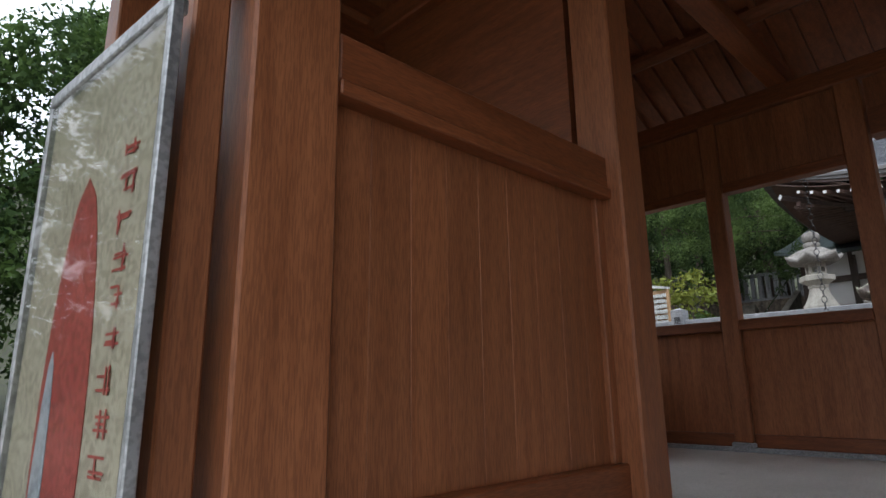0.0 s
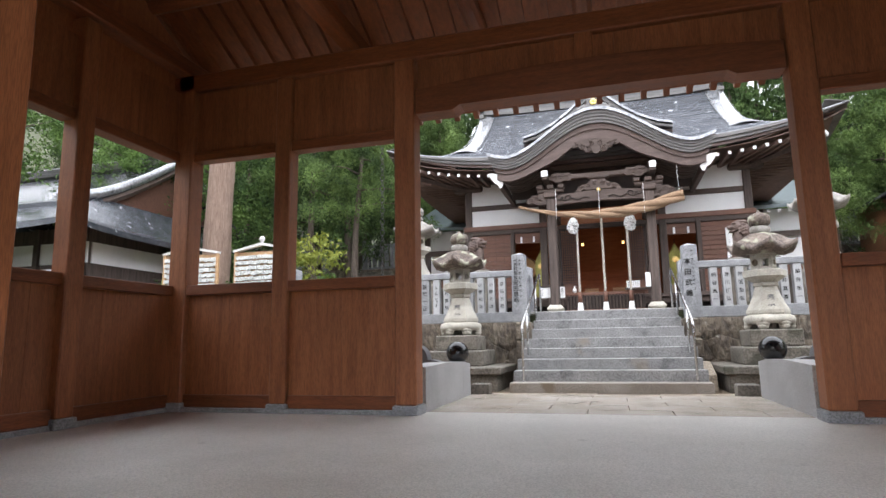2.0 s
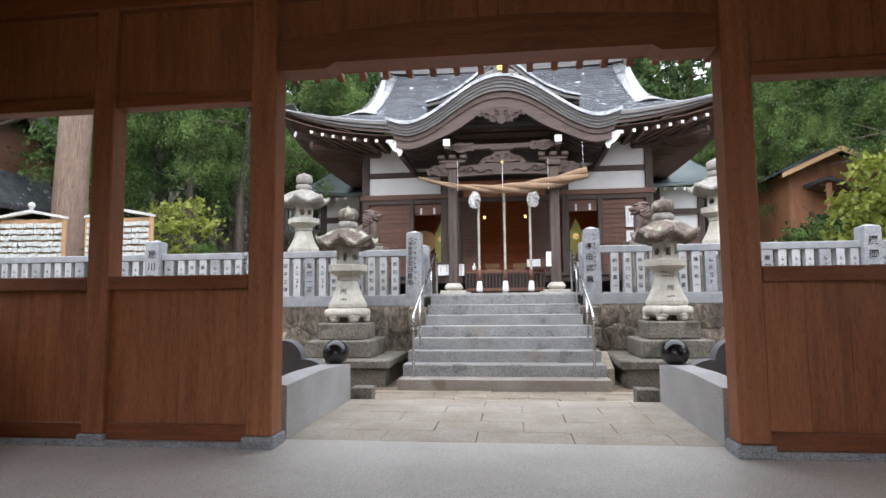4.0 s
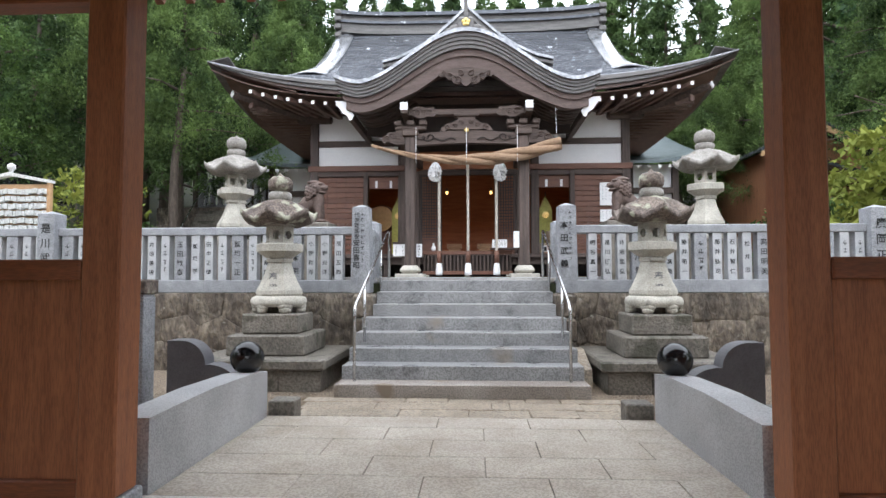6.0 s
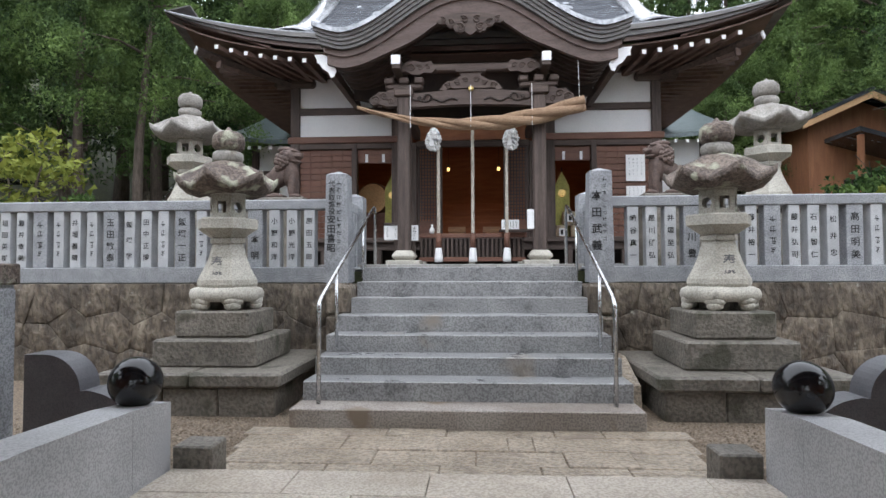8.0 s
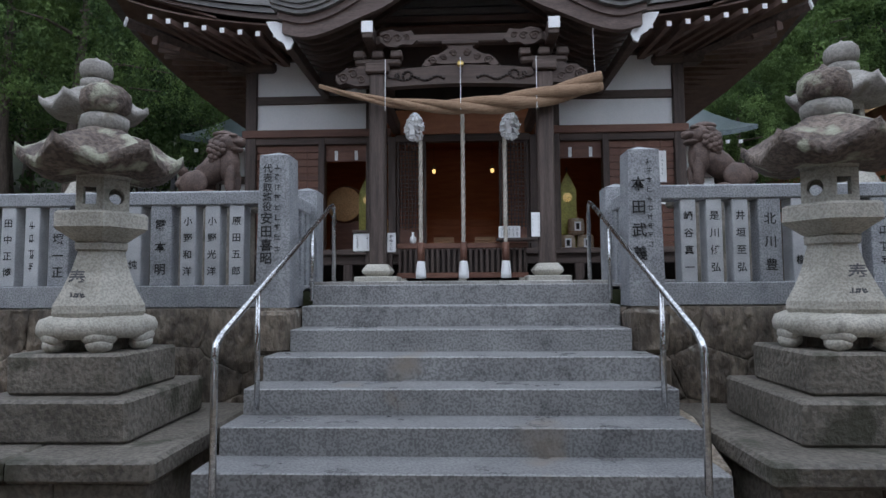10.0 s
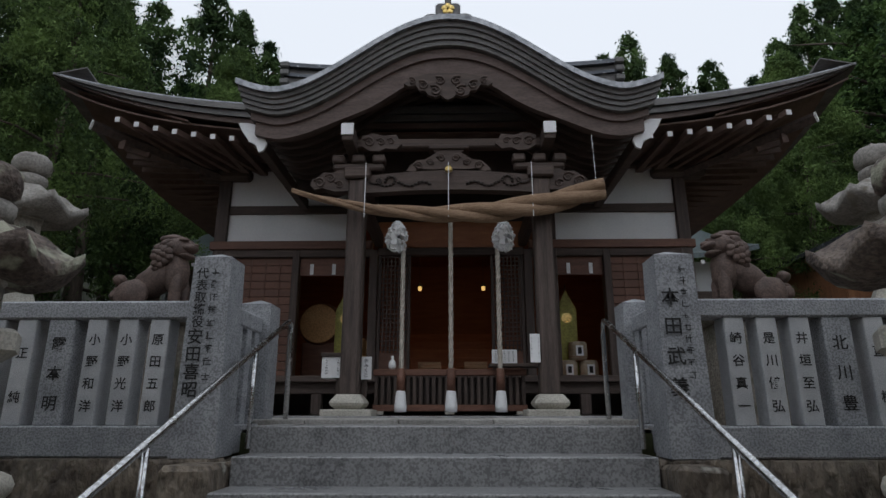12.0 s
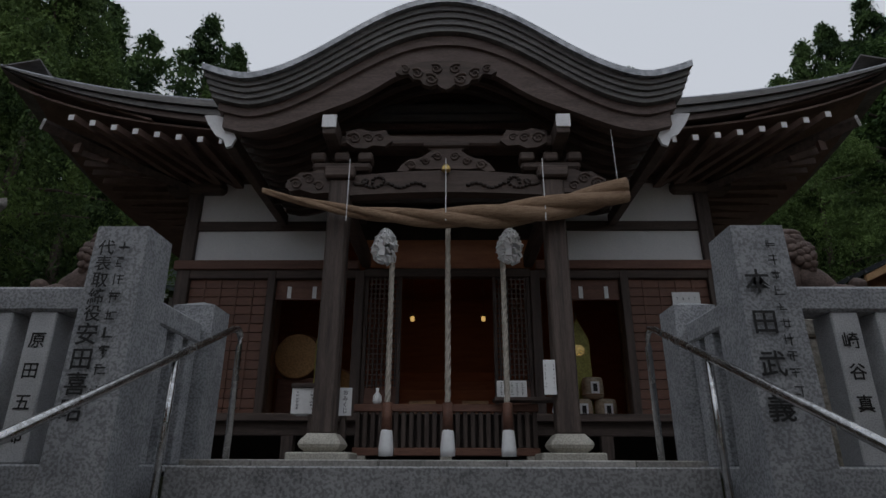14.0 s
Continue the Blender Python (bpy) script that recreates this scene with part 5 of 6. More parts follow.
# ---- hall front ----
HY = 19.85
hall = thing("hall_front", "shrine hall front of dark timber and white plaster", "wall", "", "structure")
for s in (-1, 1):
    for x, w in ((3.9, 0.2), (2.58, 0.12), (1.66, 0.2), (1.28, 0.14)):
        part("post", block(s * x - w / 2, s * x + w / 2, HY - 0.1, HY + 0.1, 1.4, 5.75 if w > 0.15 else 4.05, 0.01), DARK_V, hall)
    a, b = sorted((s * 1.76, s * 3.8))
    part("plaster", block(a, b, HY - 0.02, HY + 0.04, 4.2, 4.7), PLASTER, hall, "white plaster panel")
    part("plaster", block(a, b, HY - 0.02, HY + 0.04, 4.85, 5.5), PLASTER, hall, "white plaster panel")
    part("tie_rail", block(a, b, HY - 0.06, HY + 0.06, 4.7, 4.85, 0.008), DARK_X, hall)
    part("lintel", block(*sorted((s * 1.3, s * 4.05)), HY - 0.13, HY - 0.02, 4.06, 4.2, 0.008), RED_X, hall)
    part("lintel", block(*sorted((s * 1.3, s * 4.0)), HY - 0.09, HY + 0.03, 3.93, 4.06, 0.008), DARK_X, hall)
    part("eave_beam", block(*sorted((s * 1.5, s * 4.3)), HY - 0.14, HY + 0.14, 5.5, 5.75, 0.015), DARK_X, hall)
    part("bracket", block(*sorted((s * 3.45, s * 4.35)), HY - 0.2, HY + 0.1, 5.3, 5.5, 0.05), DARK_X, hall)
    for k in range(15):
        part("siding_board", block(*sorted((s * 2.64, s * 3.8)), HY - 0.03, HY + 0.02 + 0.001 * k, 1.95 + 0.132 * k, 1.95 + 0.132 * (k + 1) - 0.008, 0.004), RED_X, hall)
    for x in (2.86, 3.1, 3.34, 3.58):
        part("batten", block(s * x - 0.012, s * x + 0.012, HY - 0.045, HY - 0.03, 1.95, 3.93), RED_X, hall)
    part("head_board", block(*sorted((s * 1.76, s * 2.52)), HY - 0.02, HY + 0.02, 3.62, 3.93, 0.005), RED_X, hall)
    for x in (1.95, 2.32):
        part("paper_tag", block(s * x - 0.03, s * x + 0.03, HY - 0.027, HY - 0.022, 3.64, 3.82), PAPERW, hall, "white paper tag")
    # lattice door leaf
    ld = thing("lattice_door", "dark wooden lattice door leaf standing open", "door", "lattice doors", "structure")
    a, b = sorted((s * 0.66, s * 1.2))
    part("frame", block(a, a + 0.05, HY - 0.06, HY - 0.01, 1.95, 3.95), DARK_V, ld)
    part("frame", block(b - 0.05, b, HY - 0.06, HY - 0.01, 1.95, 3.95), DARK_V, ld)
    part("lower_panel", block(a + 0.05, b - 0.05, HY - 0.045, HY - 0.02, 1.95, 2.35), RED_X, ld)
    for k in range(7):
        x = a + 0.08 + 0.063 * k
        part("bar", block(x, x + 0.022, HY - 0.05, HY - 0.025, 2.35, 3.95), DARK_V, ld)
    for k in range(22):
        z = 2.38 + 0.073 * k
        part("bar", block(a + 0.05, b - 0.05, HY - 0.045, HY - 0.03, z, z + 0.02), DARK_X, ld)
part("transom", block(-1.22, 1.22, HY - 0.03, HY + 0.03, 4.1, 4.55), WARMW, hall, "warm wooden transom")
part("lintel", block(-1.22, 1.22, HY - 0.09, HY + 0.05, 3.95, 4.08, 0.008), DARK_X, hall)
# upper wall takes the same shade-dark colour behind the porch
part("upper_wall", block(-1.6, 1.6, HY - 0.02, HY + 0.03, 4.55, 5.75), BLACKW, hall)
# outer walls and floor that close the hall
for s in (-1, 1):
    structure("hall_side_wall", block(*sorted((s * 3.82, s * 3.95)), HY + 0.1, 24.6, 1.4, 5.6), PLASTER, "white plaster side wall of the hall", "wall")
structure("hall_back_wall", block(-3.8, 3.8, 24.5, 24.6, 1.4, 5.6), WARMW, "cedar board wall at the back of the hall", "wall")
structure("hall_floor", block(-3.8, 3.8, 19.75, 24.5, 1.83, 1.95), WARMW, "polished wooden hall floor", "floor")
structure("hall_ceiling", block(-3.8, 3.8, 19.9, 24.5, 4.9, 5.0), WARMW, "wooden ceiling of the hall", "ceiling")
ver = thing("veranda", "dark wooden veranda along the hall front", "veranda", "", "structure")
part("floor_boards", block(-4.4, 4.4, 18.75, 19.74, 1.84, 1.93, 0.008), DARK_X, ver)
part("edge_beam", block(-4.3, 4.3, 18.85, 18.97, 1.68, 1.84, 0.008), DARK_X, ver)
for x in (-4.2, -3.0, -1.9, 1.9, 3.0, 4.2):
    part("short_post", block(x - 0.07, x + 0.07, 18.84, 18.98, 1.4, 1.68), DARK_V, ver)
# near-black board paints in the darkness under the veranda floor
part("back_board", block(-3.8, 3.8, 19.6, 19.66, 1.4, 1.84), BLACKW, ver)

# altar steps, drums, banners and lamps inside
alt = thing("altar_steps", "warm cedar altar steps inside the hall", "altar")
for k in range(6):
    part("step", block(-1.6, 1.6, 22.4 + 0.25 * k, 24.4, 1.95 + 0.2 * k, 1.95 + 0.2 * (k + 1) - 0.01, 0.01), WARMW, alt)
LIGHTW2 = mat("cask_straw", [(0.3, (0.4, 0.32, 0.22)), (0.7, (0.55, 0.46, 0.34))], 8, rough=0.8, bump=0.4)
LIGHTW = mat("pale_cedar", [(0.3, (0.5, 0.3, 0.15)), (0.7, (0.62, 0.4, 0.22))], 3, (1, 1, 5), 0.5, bump=0.1)
for x in (-0.38, 0.42):
    bx = thing("offering_stand", "small pale cedar offering stand on the hall floor", "stand", "offering stands", "", (x, 20.8, 1.95))
    part("tray", block(-0.2, 0.2, -0.15, 0.15, 0.2, 0.26, 0.01), LIGHTW, bx)
    part("rim", block(-0.2, 0.2, -0.16, -0.14, 0.26, 0.32, 0.004), LIGHTW, bx)
    part("foot", block(-0.15, 0.15, -0.1, 0.1, 0.0, 0.2, 0.01), LIGHTW, bx)
DRUM = mat("drum_skin", [(0.3, (0.5, 0.28, 0.1)), (0.7, (0.62, 0.38, 0.16))], 3, rough=0.6, bump=0.1)
for x, y, z, r in ((-2.35, 20.7, 2.95, 0.36), (-1.75, 20.9, 2.45, 0.33)):
    d = thing("drum", "round taiko drum with tan skin inside the hall", "drum", "drums", "", (x, y, z))
    bm = lathe([(r * 0.97, -0.02), (r, 0.0), (r * 1.08, 0.12), (r * 1.12, 0.3), (r * 1.0, 0.6)], 32)
    bm.transform(Matrix.Rotation(radians(-90), 4, "X"))
    part("shell", bm, RED_X, d, smooth=True)
    bm = lathe([(r * 0.93, -0.03), (r * 0.96, -0.022)], 32)
    bm.transform(Matrix.Rotation(radians(-90), 4, "X"))
    part("skin", bm, DRUM, d, "tan drum skin")
    part("stand", block(-0.3, 0.3, 0.05, 0.5, 1.95 - z, -r * 0.9, 0.02), RED_X, d)
YEL = mat("yellow_green_silk", [(0.3, (0.34, 0.33, 0.05)), (0.7, (0.5, 0.46, 0.1))], 4, rough=0.5, bump=0.2)
for x in (-1.85, 2.0):
    bnr = thing("banner", "yellow-green silk banner with a pointed top", "banner", "banners", "", (x, 20.5, 0))
    part("cloth", prism([(-0.17, 2.0), (0.17, 2.0), (0.17, 3.15), (0.0, 3.5), (-0.17, 3.15)], -0.01, 0.01), YEL, bnr)
    part("emblem", prism([(0.09 * math.sin(k * 0.524), 3.0 + 0.09 * math.cos(k * 0.524)) for k in range(12)], -0.016, -0.011), GOLD, bnr, "orange round emblem")
    part("pole", tube([(0, 0.03, 1.95), (0, 0.03, 3.6)], 0.015, 8), DARK_V, bnr)
LAMP = glow("warm_lamp", (1.0, 0.62, 0.2), 3.0)
for x in (-0.62, 0.62):
    lp = thing("hanging_lantern", "small glowing brass hanging lantern inside the hall", "lantern", "hall lanterns", "", (x, 21.6, 3.6))
    part("body", lathe([(0.025, 0.12), (0.035, 0.13), (0.035, 0.19), (0.03, 0.2)], 6), LAMP, lp, "glowing glass")
    part("cap", lathe([(0.07, 0.2), (0.03, 0.25), (0.01, 0.3)], 6), BLACKW, lp)
    part("chain", tube([(0, 0, 0.33), (0, 0, 1.3)], 0.004, 6), BLACKW, lp)
for x in (1.95, 2.3, 2.13):
    sp = thing("sake_cask", "straw-wrapped white sake cask stacked inside the hall", "cask", "sake casks", "", (x, 20.35, 1.95 + (0.31 if x == 2.13 else 0.0)))
    part("body", lathe([(0.13, 0.0), (0.155, 0.05), (0.16, 0.16), (0.15, 0.28), (0.13, 0.31)], 18), LIGHTW2, sp, smooth=True)
    part("label", block(-0.06, 0.06, -0.165, -0.155, 0.07, 0.24), PAPERW, sp, "white label")
    part("rope_band", lathe([(0.163, 0.05), (0.168, 0.06), (0.163, 0.07)], 18), STRAW, sp, "straw band")
    part("writing", block(-0.03, 0.03, -0.168, -0.166, 0.1, 0.21), INK, sp)

# slatted offering box front and signs
of = thing("offering_box", "dark slatted wooden offering box before the hall", "offering box")
part("top_rail", block(-0.98, 0.98, 17.95, 18.05, 1.88, 1.96, 0.008), RED_X, of)
part("bottom_rail", block(-0.98, 0.98, 17.96, 18.04, 1.44, 1.52, 0.008), RED_X, of)
for k in range(24):
    x = -0.96 + 0.0815 * k
    part("slat", block(x, x + 0.045, 17.97, 18.03, 1.52, 1.88, 0.004), DARK_V, of)
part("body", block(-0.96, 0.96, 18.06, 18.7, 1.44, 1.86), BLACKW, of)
for x in (-0.9, 0.0, 0.9):
    part("foot", block(x - 0.06, x + 0.06, 17.95, 18.06, 1.4, 1.44), PALEST, of)
sh = tagged(part("side_shelf", block(0.5, 1.2, 17.8, 18.05, 1.98, 2.02, 0.005), DARK_X, None), "narrow dark shelf beside the offering box", "shelf")
for nm, x0, x1, z0, z1, y, txt, n in (("fortune_box", -1.6, -1.18, 1.84, 2.1, 17.75, "", 3), ("fortune_sign", -1.14, -0.97, 1.82, 2.1, 17.72, "おみくじ", 0), ("notice_board", 0.54, 0.86, 2.02, 2.2, 17.9, "", 5), ("notice_slip", 0.97, 1.09, 2.0, 2.34, 17.42, "", 2)):
    t = thing(nm, "white paper notice with dark writing at the porch", "notice", "porch notices", "", ((x0 + x1) / 2, y, z0))
    w, h = (x1 - x0) / 2, z1 - z0
    part("panel", block(-w, w, 0, 0.02 if nm != "fortune_box" else 0.3, 0, h, 0.004), PAPERW, t)
    if nm == "fortune_box":
        part("lid", block(-w - 0.01, w + 0.01, -0.02, 0.31, h, h + 0.05, 0.006), DARK_X, t)
    if txt:
        column(t, txt, 0.055, 0.06, 0.02, -0.002, h - 0.01)
    for k in range(n):
        bars(t, -w * 0.7 + 1.4 * w * k / max(1, n - 1), -0.003, h * 0.9, h * 0.15, w * 0.16, 6)
    if nm in ("fortune_box", "fortune_sign", "notice_board"):
        part("support", block(-0.03, 0.03, 0.03, 0.08, 1.4 - z0 if nm != "notice_board" else -0.03, 0.0, 0.004), DARK_V, t)
jar = thing("sake_flask", "small white porcelain flask on the offering box", "flask", "flasks", "", (-0.74, 17.99, 1.96))
part("body", lathe([(0.03, 0), (0.05, 0.03), (0.045, 0.09), (0.015, 0.13), (0.02, 0.17)], 14), PAPERW, jar, smooth=True)
copy_thing(jar, pose(1.33, 18.9, 1.93))

lamp_data = bpy.data.lights.new("hall_lamp", "AREA")
lamp_data.energy = 14
lamp_data.size = 2.2
lamp_data.color = (1.0, 0.56, 0.26)
hall_lamp = new("hall_lamp", lamp_data)
hall_lamp.matrix_world = look((0, 21.6, 4.85), (0, 21.9, 1.9))
for z0, z1 in ((3.15, 3.72), (2.75, 3.05)):
    t = thing("wall_notice", "white paper notice on the shrine hall wall", "notice", "wall notices", "", (3.45, HY - 0.06, z0))
    part("sheet", block(-0.2, 0.2, -0.012, 0.0, 0, z1 - z0, 0.003), PAPERW, t)
    for k in range(4):
        bars(t, -0.13 + 0.085 * k, -0.0135, (z1 - z0) * 0.9, (z1 - z0) * 0.2, 0.03, 5, GRANITE)
# ---- trees ----
def crown_mesh(kind, seed, height, radius, clumps, per, leaf, base=0.25):
    """Many small leaves in drooping sprays (cone) or uneven clumps (dome) round the stem."""
    rng = np.random.default_rng(seed)
    t = rng.random(clumps) ** 0.85
    z = height * (base + (1 - base) * t)
    a = rng.uniform(0, 2 * np.pi, clumps)
    if kind == "cone":
        rmax = radius * (1 - t) ** 0.7 * (0.75 + 0.35 * np.sin(3 * a + 9 * t)) + 0.12
        size = (0.14 + 0.085 * radius) * rng.uniform(0.6, 1.3, clumps) * (1.1 - 0.5 * t)
        flat = np.array([0.55, 0.55, 0.42])
    else:
        rmax = radius * np.sqrt(np.maximum(0.04, 1 - (2 * t - 0.9) ** 2)) * (0.8 + 0.3 * np.sin(2 * a + seed) * np.cos(7 * t))
        size = (0.2 + 0.1 * radius) * rng.uniform(0.5, 1.2, clumps)
        flat = np.array([0.55, 0.55, 0.33])
    r = rmax * rng.random(clumps) ** 0.3
    c = np.stack([r * np.cos(a), r * np.sin(a), z - (0.25 * r if kind == "cone" else 0)], 1)
    p = rng.normal(0, 1, (clumps, per, 3)) * flat * size[:, None, None]
    p[:, :, 2] -= (0.7 if kind == "cone" else 0.35) * np.hypot(p[:, :, 0], p[:, :, 1])
    o = (c[:, None, :] + p).reshape(-1, 3)
    n = len(o)
    u = rng.normal(0, 1, (n, 3))
    if kind == "cone":
        u[:, 2] -= 0.9
    u /= np.linalg.norm(u, axis=1)[:, None]
    w = np.cross(u, rng.normal(0, 1, (n, 3)))
    w /= np.linalg.norm(w, axis=1)[:, None]
    L = (leaf * rng.uniform(0.6, 1.4, n))[:, None]
    wide = 0.36 if kind == "cone" else 0.55
    v = np.stack([o - u * L * 0.8 - w * L * wide, o - u * L * 0.8 + w * L * wide, o + u * L], 1).reshape(-1, 3)
    me = bpy.data.meshes.new("crown")
    me.from_pydata(v.tolist(), [], np.arange(3 * n).reshape(-1, 3).tolist())
    return me


def tree(name, label, kind, seed, height, radius, trunk_r, clumps, per, leaf, leafm, barkm, base=0.25, group="forest trees"):
    t = thing(name, label, "tree", group)
    rng = random.Random(seed)
    n = 8
    pts = [(0.12 * math.sin(k * 0.9 + seed), 0.1 * math.cos(k * 0.7 + seed), -0.6 + (height * 0.9 + 0.6) * k / n) for k in range(n + 1)]
    bm = tube(pts, [trunk_r * (1.25 if k == 0 else 1) * (1 - 0.92 * k / n) + 0.01 for k in range(n + 1)], 9)
    for k in range(10):
        z = height * (base + (0.95 - base) * k / 10)
        a = rng.uniform(0, 6.28)
        l = radius * (0.85 * (1 - k / 12) if kind == "cone" else 0.75)
        up = -0.1 * l if kind == "cone" else 0.45 * l
        tube([(0, 0, z), (0.5 * l * math.cos(a), 0.5 * l * math.sin(a), z + 0.5 * up + 0.1), (l * math.cos(a), l * math.sin(a), z + up)], [trunk_r * 0.3, trunk_r * 0.18, 0.01], 5, bm)
    part("trunk", bm, barkm, t, smooth=True)
    me = crown_mesh(kind, seed, height, radius, clumps, per, leaf, base)
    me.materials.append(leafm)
    c = new("crown", me)
    c.parent = t
    tagged(c, "uneven crown of small green leaves", "", "", "stuff")
    return t


CED = "tall dark green cedar on the wooded slope behind"
BRO = "leafy broad-leaved tree in the wood beside the shrine"
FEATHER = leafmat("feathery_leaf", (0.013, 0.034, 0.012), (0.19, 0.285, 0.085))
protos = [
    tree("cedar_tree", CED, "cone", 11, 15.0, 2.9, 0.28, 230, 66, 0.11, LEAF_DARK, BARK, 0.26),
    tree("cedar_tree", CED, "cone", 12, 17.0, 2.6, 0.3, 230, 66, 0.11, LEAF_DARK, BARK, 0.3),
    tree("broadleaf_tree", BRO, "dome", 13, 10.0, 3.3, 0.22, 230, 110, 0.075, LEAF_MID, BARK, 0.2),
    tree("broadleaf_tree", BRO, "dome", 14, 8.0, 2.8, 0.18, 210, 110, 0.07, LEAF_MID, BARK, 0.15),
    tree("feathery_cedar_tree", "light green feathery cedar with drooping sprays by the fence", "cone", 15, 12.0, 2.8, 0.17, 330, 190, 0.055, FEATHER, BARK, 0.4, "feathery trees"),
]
TALL = (15.0, 17.0, 10.0, 8.0, 12.0)
SKYX = (-30, -14.5, -13, -11.3, -9.2, -7.3, -5.6, 4.7, 6.8, 8.2, 9.6, 11.0, 13.2, 15.8, 30)
SKYZ = (22, 20.5, 18.2, 16.8, 18.0, 15.5, 13.8, 13.6, 15.4, 14.4, 14.2, 13.2, 16.4, 18.5, 21)
# x, y, kind, share of the skyline's height that the top reaches
SPOTS = [(-8.2, 21.2, 4, 1.0), (-10.4, 22.0, 4, 1.0), (-12.6, 19.2, 2, 0.8), (-13.5, 22.5, 0, 0.9), (-14.5, 17.5, 2, 0.9), (-6.9, 27.0, 4, 0.9), (-16.5, 20.0, 0, 1.0),
         (11.3, 21.0, 4, 1.0), (13.0, 18.6, 4, 0.95), (14.5, 22.5, 0, 0.9), (8.4, 27.2, 4, 0.8), (15.5, 18.0, 4, 0.9), (13.6, 20.5, 4, 1.0), (10.8, 27.5, 4, 0.95)]
for x, k in ((-14.6, 1), (-13.0, 0), (-11.5, 0), (-9.3, 0), (-8.3, 1), (-7.2, 0), (-5.7, 1), (-4.4, 0), (-3.2, 1), (-2.0, 0), (-0.8, 1), (0.6, 0), (1.9, 1), (3.2, 1), (4.6, 0), (5.7, 1), (6.8, 0), (8.2, 1), (9.6, 0), (11.0, 1), (12.1, 0), (13.3, 0), (14.5, 1), (16.0, 0)):
    SPOTS.append((x * 1.05, 31.2 + 0.5 * math.sin(5 * x), k, 1.0))
rng = random.Random(21)
for j, y in enumerate((28.6, 33.0, 35.5, 37.0)):
    for i in range(13):
        SPOTS.append((-24 + 4.0 * i + rng.uniform(-1.0, 1.0) + (2.0 if j % 2 else 0), y + rng.uniform(-0.6, 0.6), rng.choice((0, 0, 1, 1, 2)), rng.uniform(0.72, 0.93)))
for x, y in ((-18, 15), (-20, 10), (-17, 25), (-21, 24), (19, 15), (18, 26), (22, 22), (20, 10), (-19, 19), (20, 18)):
    SPOTS.append((x, y, rng.choice((0, 1, 2)), 0.9))
# trees at negative y are unseen; the front-left ones darken the sign glass reflection
SIDE = ((-14.5, 4.0, 3, 1.1), (-15.5, 0.5, 3, 1.1), (-12.0, 7.4, 3, 0.7), (-18.0, 6.5, 2, 1.1), (-19.0, 1.0, 3, 0.9), (-9.5, -2.8, 3, 0.95), (-12.0, -0.8, 3, 0.8), (-11.0, -6.0, 2, 0.9), (-12.5, -4.5, 2, 0.8), (12.0, 5.0, 2, 0.8), (14.0, 0.0, 3, 1.0), (11.5, 9.5, 3, 0.85), (-7, -14, 2, 1.1), (6, -15, 2, 1.1), (0, -18, 0, 0.9), (13, -9, 0, 0.8), (-14, -10, 0, 0.8))
placed = set()
for n, (x, y, k, sc) in enumerate(SPOTS + list(SIDE)):
    if abs(x) < 7.5 and 15 < y < 26.0 or (abs(x) < 4.2 and y < 30.5 and y > 15):
        continue
    z = terrain(x, y)
    if n < len(SPOTS):
        # the wood keeps one even skyline as seen from the yard
        far = (y - 10.5) / 19.5
        top = 1.4 + (float(np.interp(x / far, SKYX, SKYZ)) - 1.4) * far if y > 16 else 13.0
        sc = min(1.25, max(0.45, (sc * top - z) / TALL[k]))
    m = pose(x, y, z, 0, 0, (n * 77) % 360) @ Matrix.Scale(sc, 4)
    if k not in placed:
        placed.add(k)
        protos[k].matrix_basis = m
    else:
        c = copy_thing(protos[k], m)
        c.matrix_basis = m

# shrubs and small trees near the fence
sh1 = tree("shrub_tree", "slender shrub with fresh yellow-green leaves behind the fence", "dome", 31, 2.6, 0.95, 0.035, 40, 20, 0.075, LEAF_YEL, BARK, 0.25, "yellow shrubs")
sh1.matrix_basis = pose(-7.35, 16.8, 1.3) @ Matrix.Scale(0.92, 4)
copy_thing(sh1, pose(-8.4, 17.2, 1.3, 0, 0, 120))
sh2 = tree("berry_bush", "dense yellow-leaved bush behind the stone fence", "dome", 32, 3.0, 1.6, 0.05, 110, 50, 0.08, LEAF_YEL, BARK, 0.05, "yellow shrubs")
sh2.matrix_basis = pose(8.9, 17.0, 1.3) @ Matrix.Scale(1.15, 4)
copy_thing(sh2, pose(11.2, 16.6, 1.3, 0, 0, 200))
sh3 = tree("clipped_bush", "rounded green bush on the bank behind the fence", "dome", 33, 1.6, 1.3, 0.04, 90, 60, 0.06, LEAF_MID, BARK, 0.02, "green bushes")
sh3.matrix_basis = pose(7.9, 19.2, 1.6)
for x, y, z in ((-8.3, 19.0, 1.2), (-10.0, 18.0, 1.2), (9.5, 20.0, 1.7), (-11.6, 16.8, 1.2)):
    copy_thing(sh3, pose(x, y, z, 0, 0, x * 50))

# bare cedar trunk beside the racks
bt = thing("bare_cedar_tree", "tall bare reddish cedar trunk beside the fortune racks", "tree", "", "", (-11.0, 17.2, 1.3))
part("trunk", roughen(tube([(0.02 * k, 0, -0.3 + 0.8 * k) for k in range(16)], [0.42 - 0.008 * k for k in range(16)], 14), 0.03, 3), PALEBARK, bt, smooth=True)

# ---- fortune paper racks ----
OMI = mat("folded_fortune_paper", [(0.3, (0.62, 0.63, 0.6)), (0.7, (0.8, 0.8, 0.78))], 30, rough=0.85, bump=0.8, fine=60)


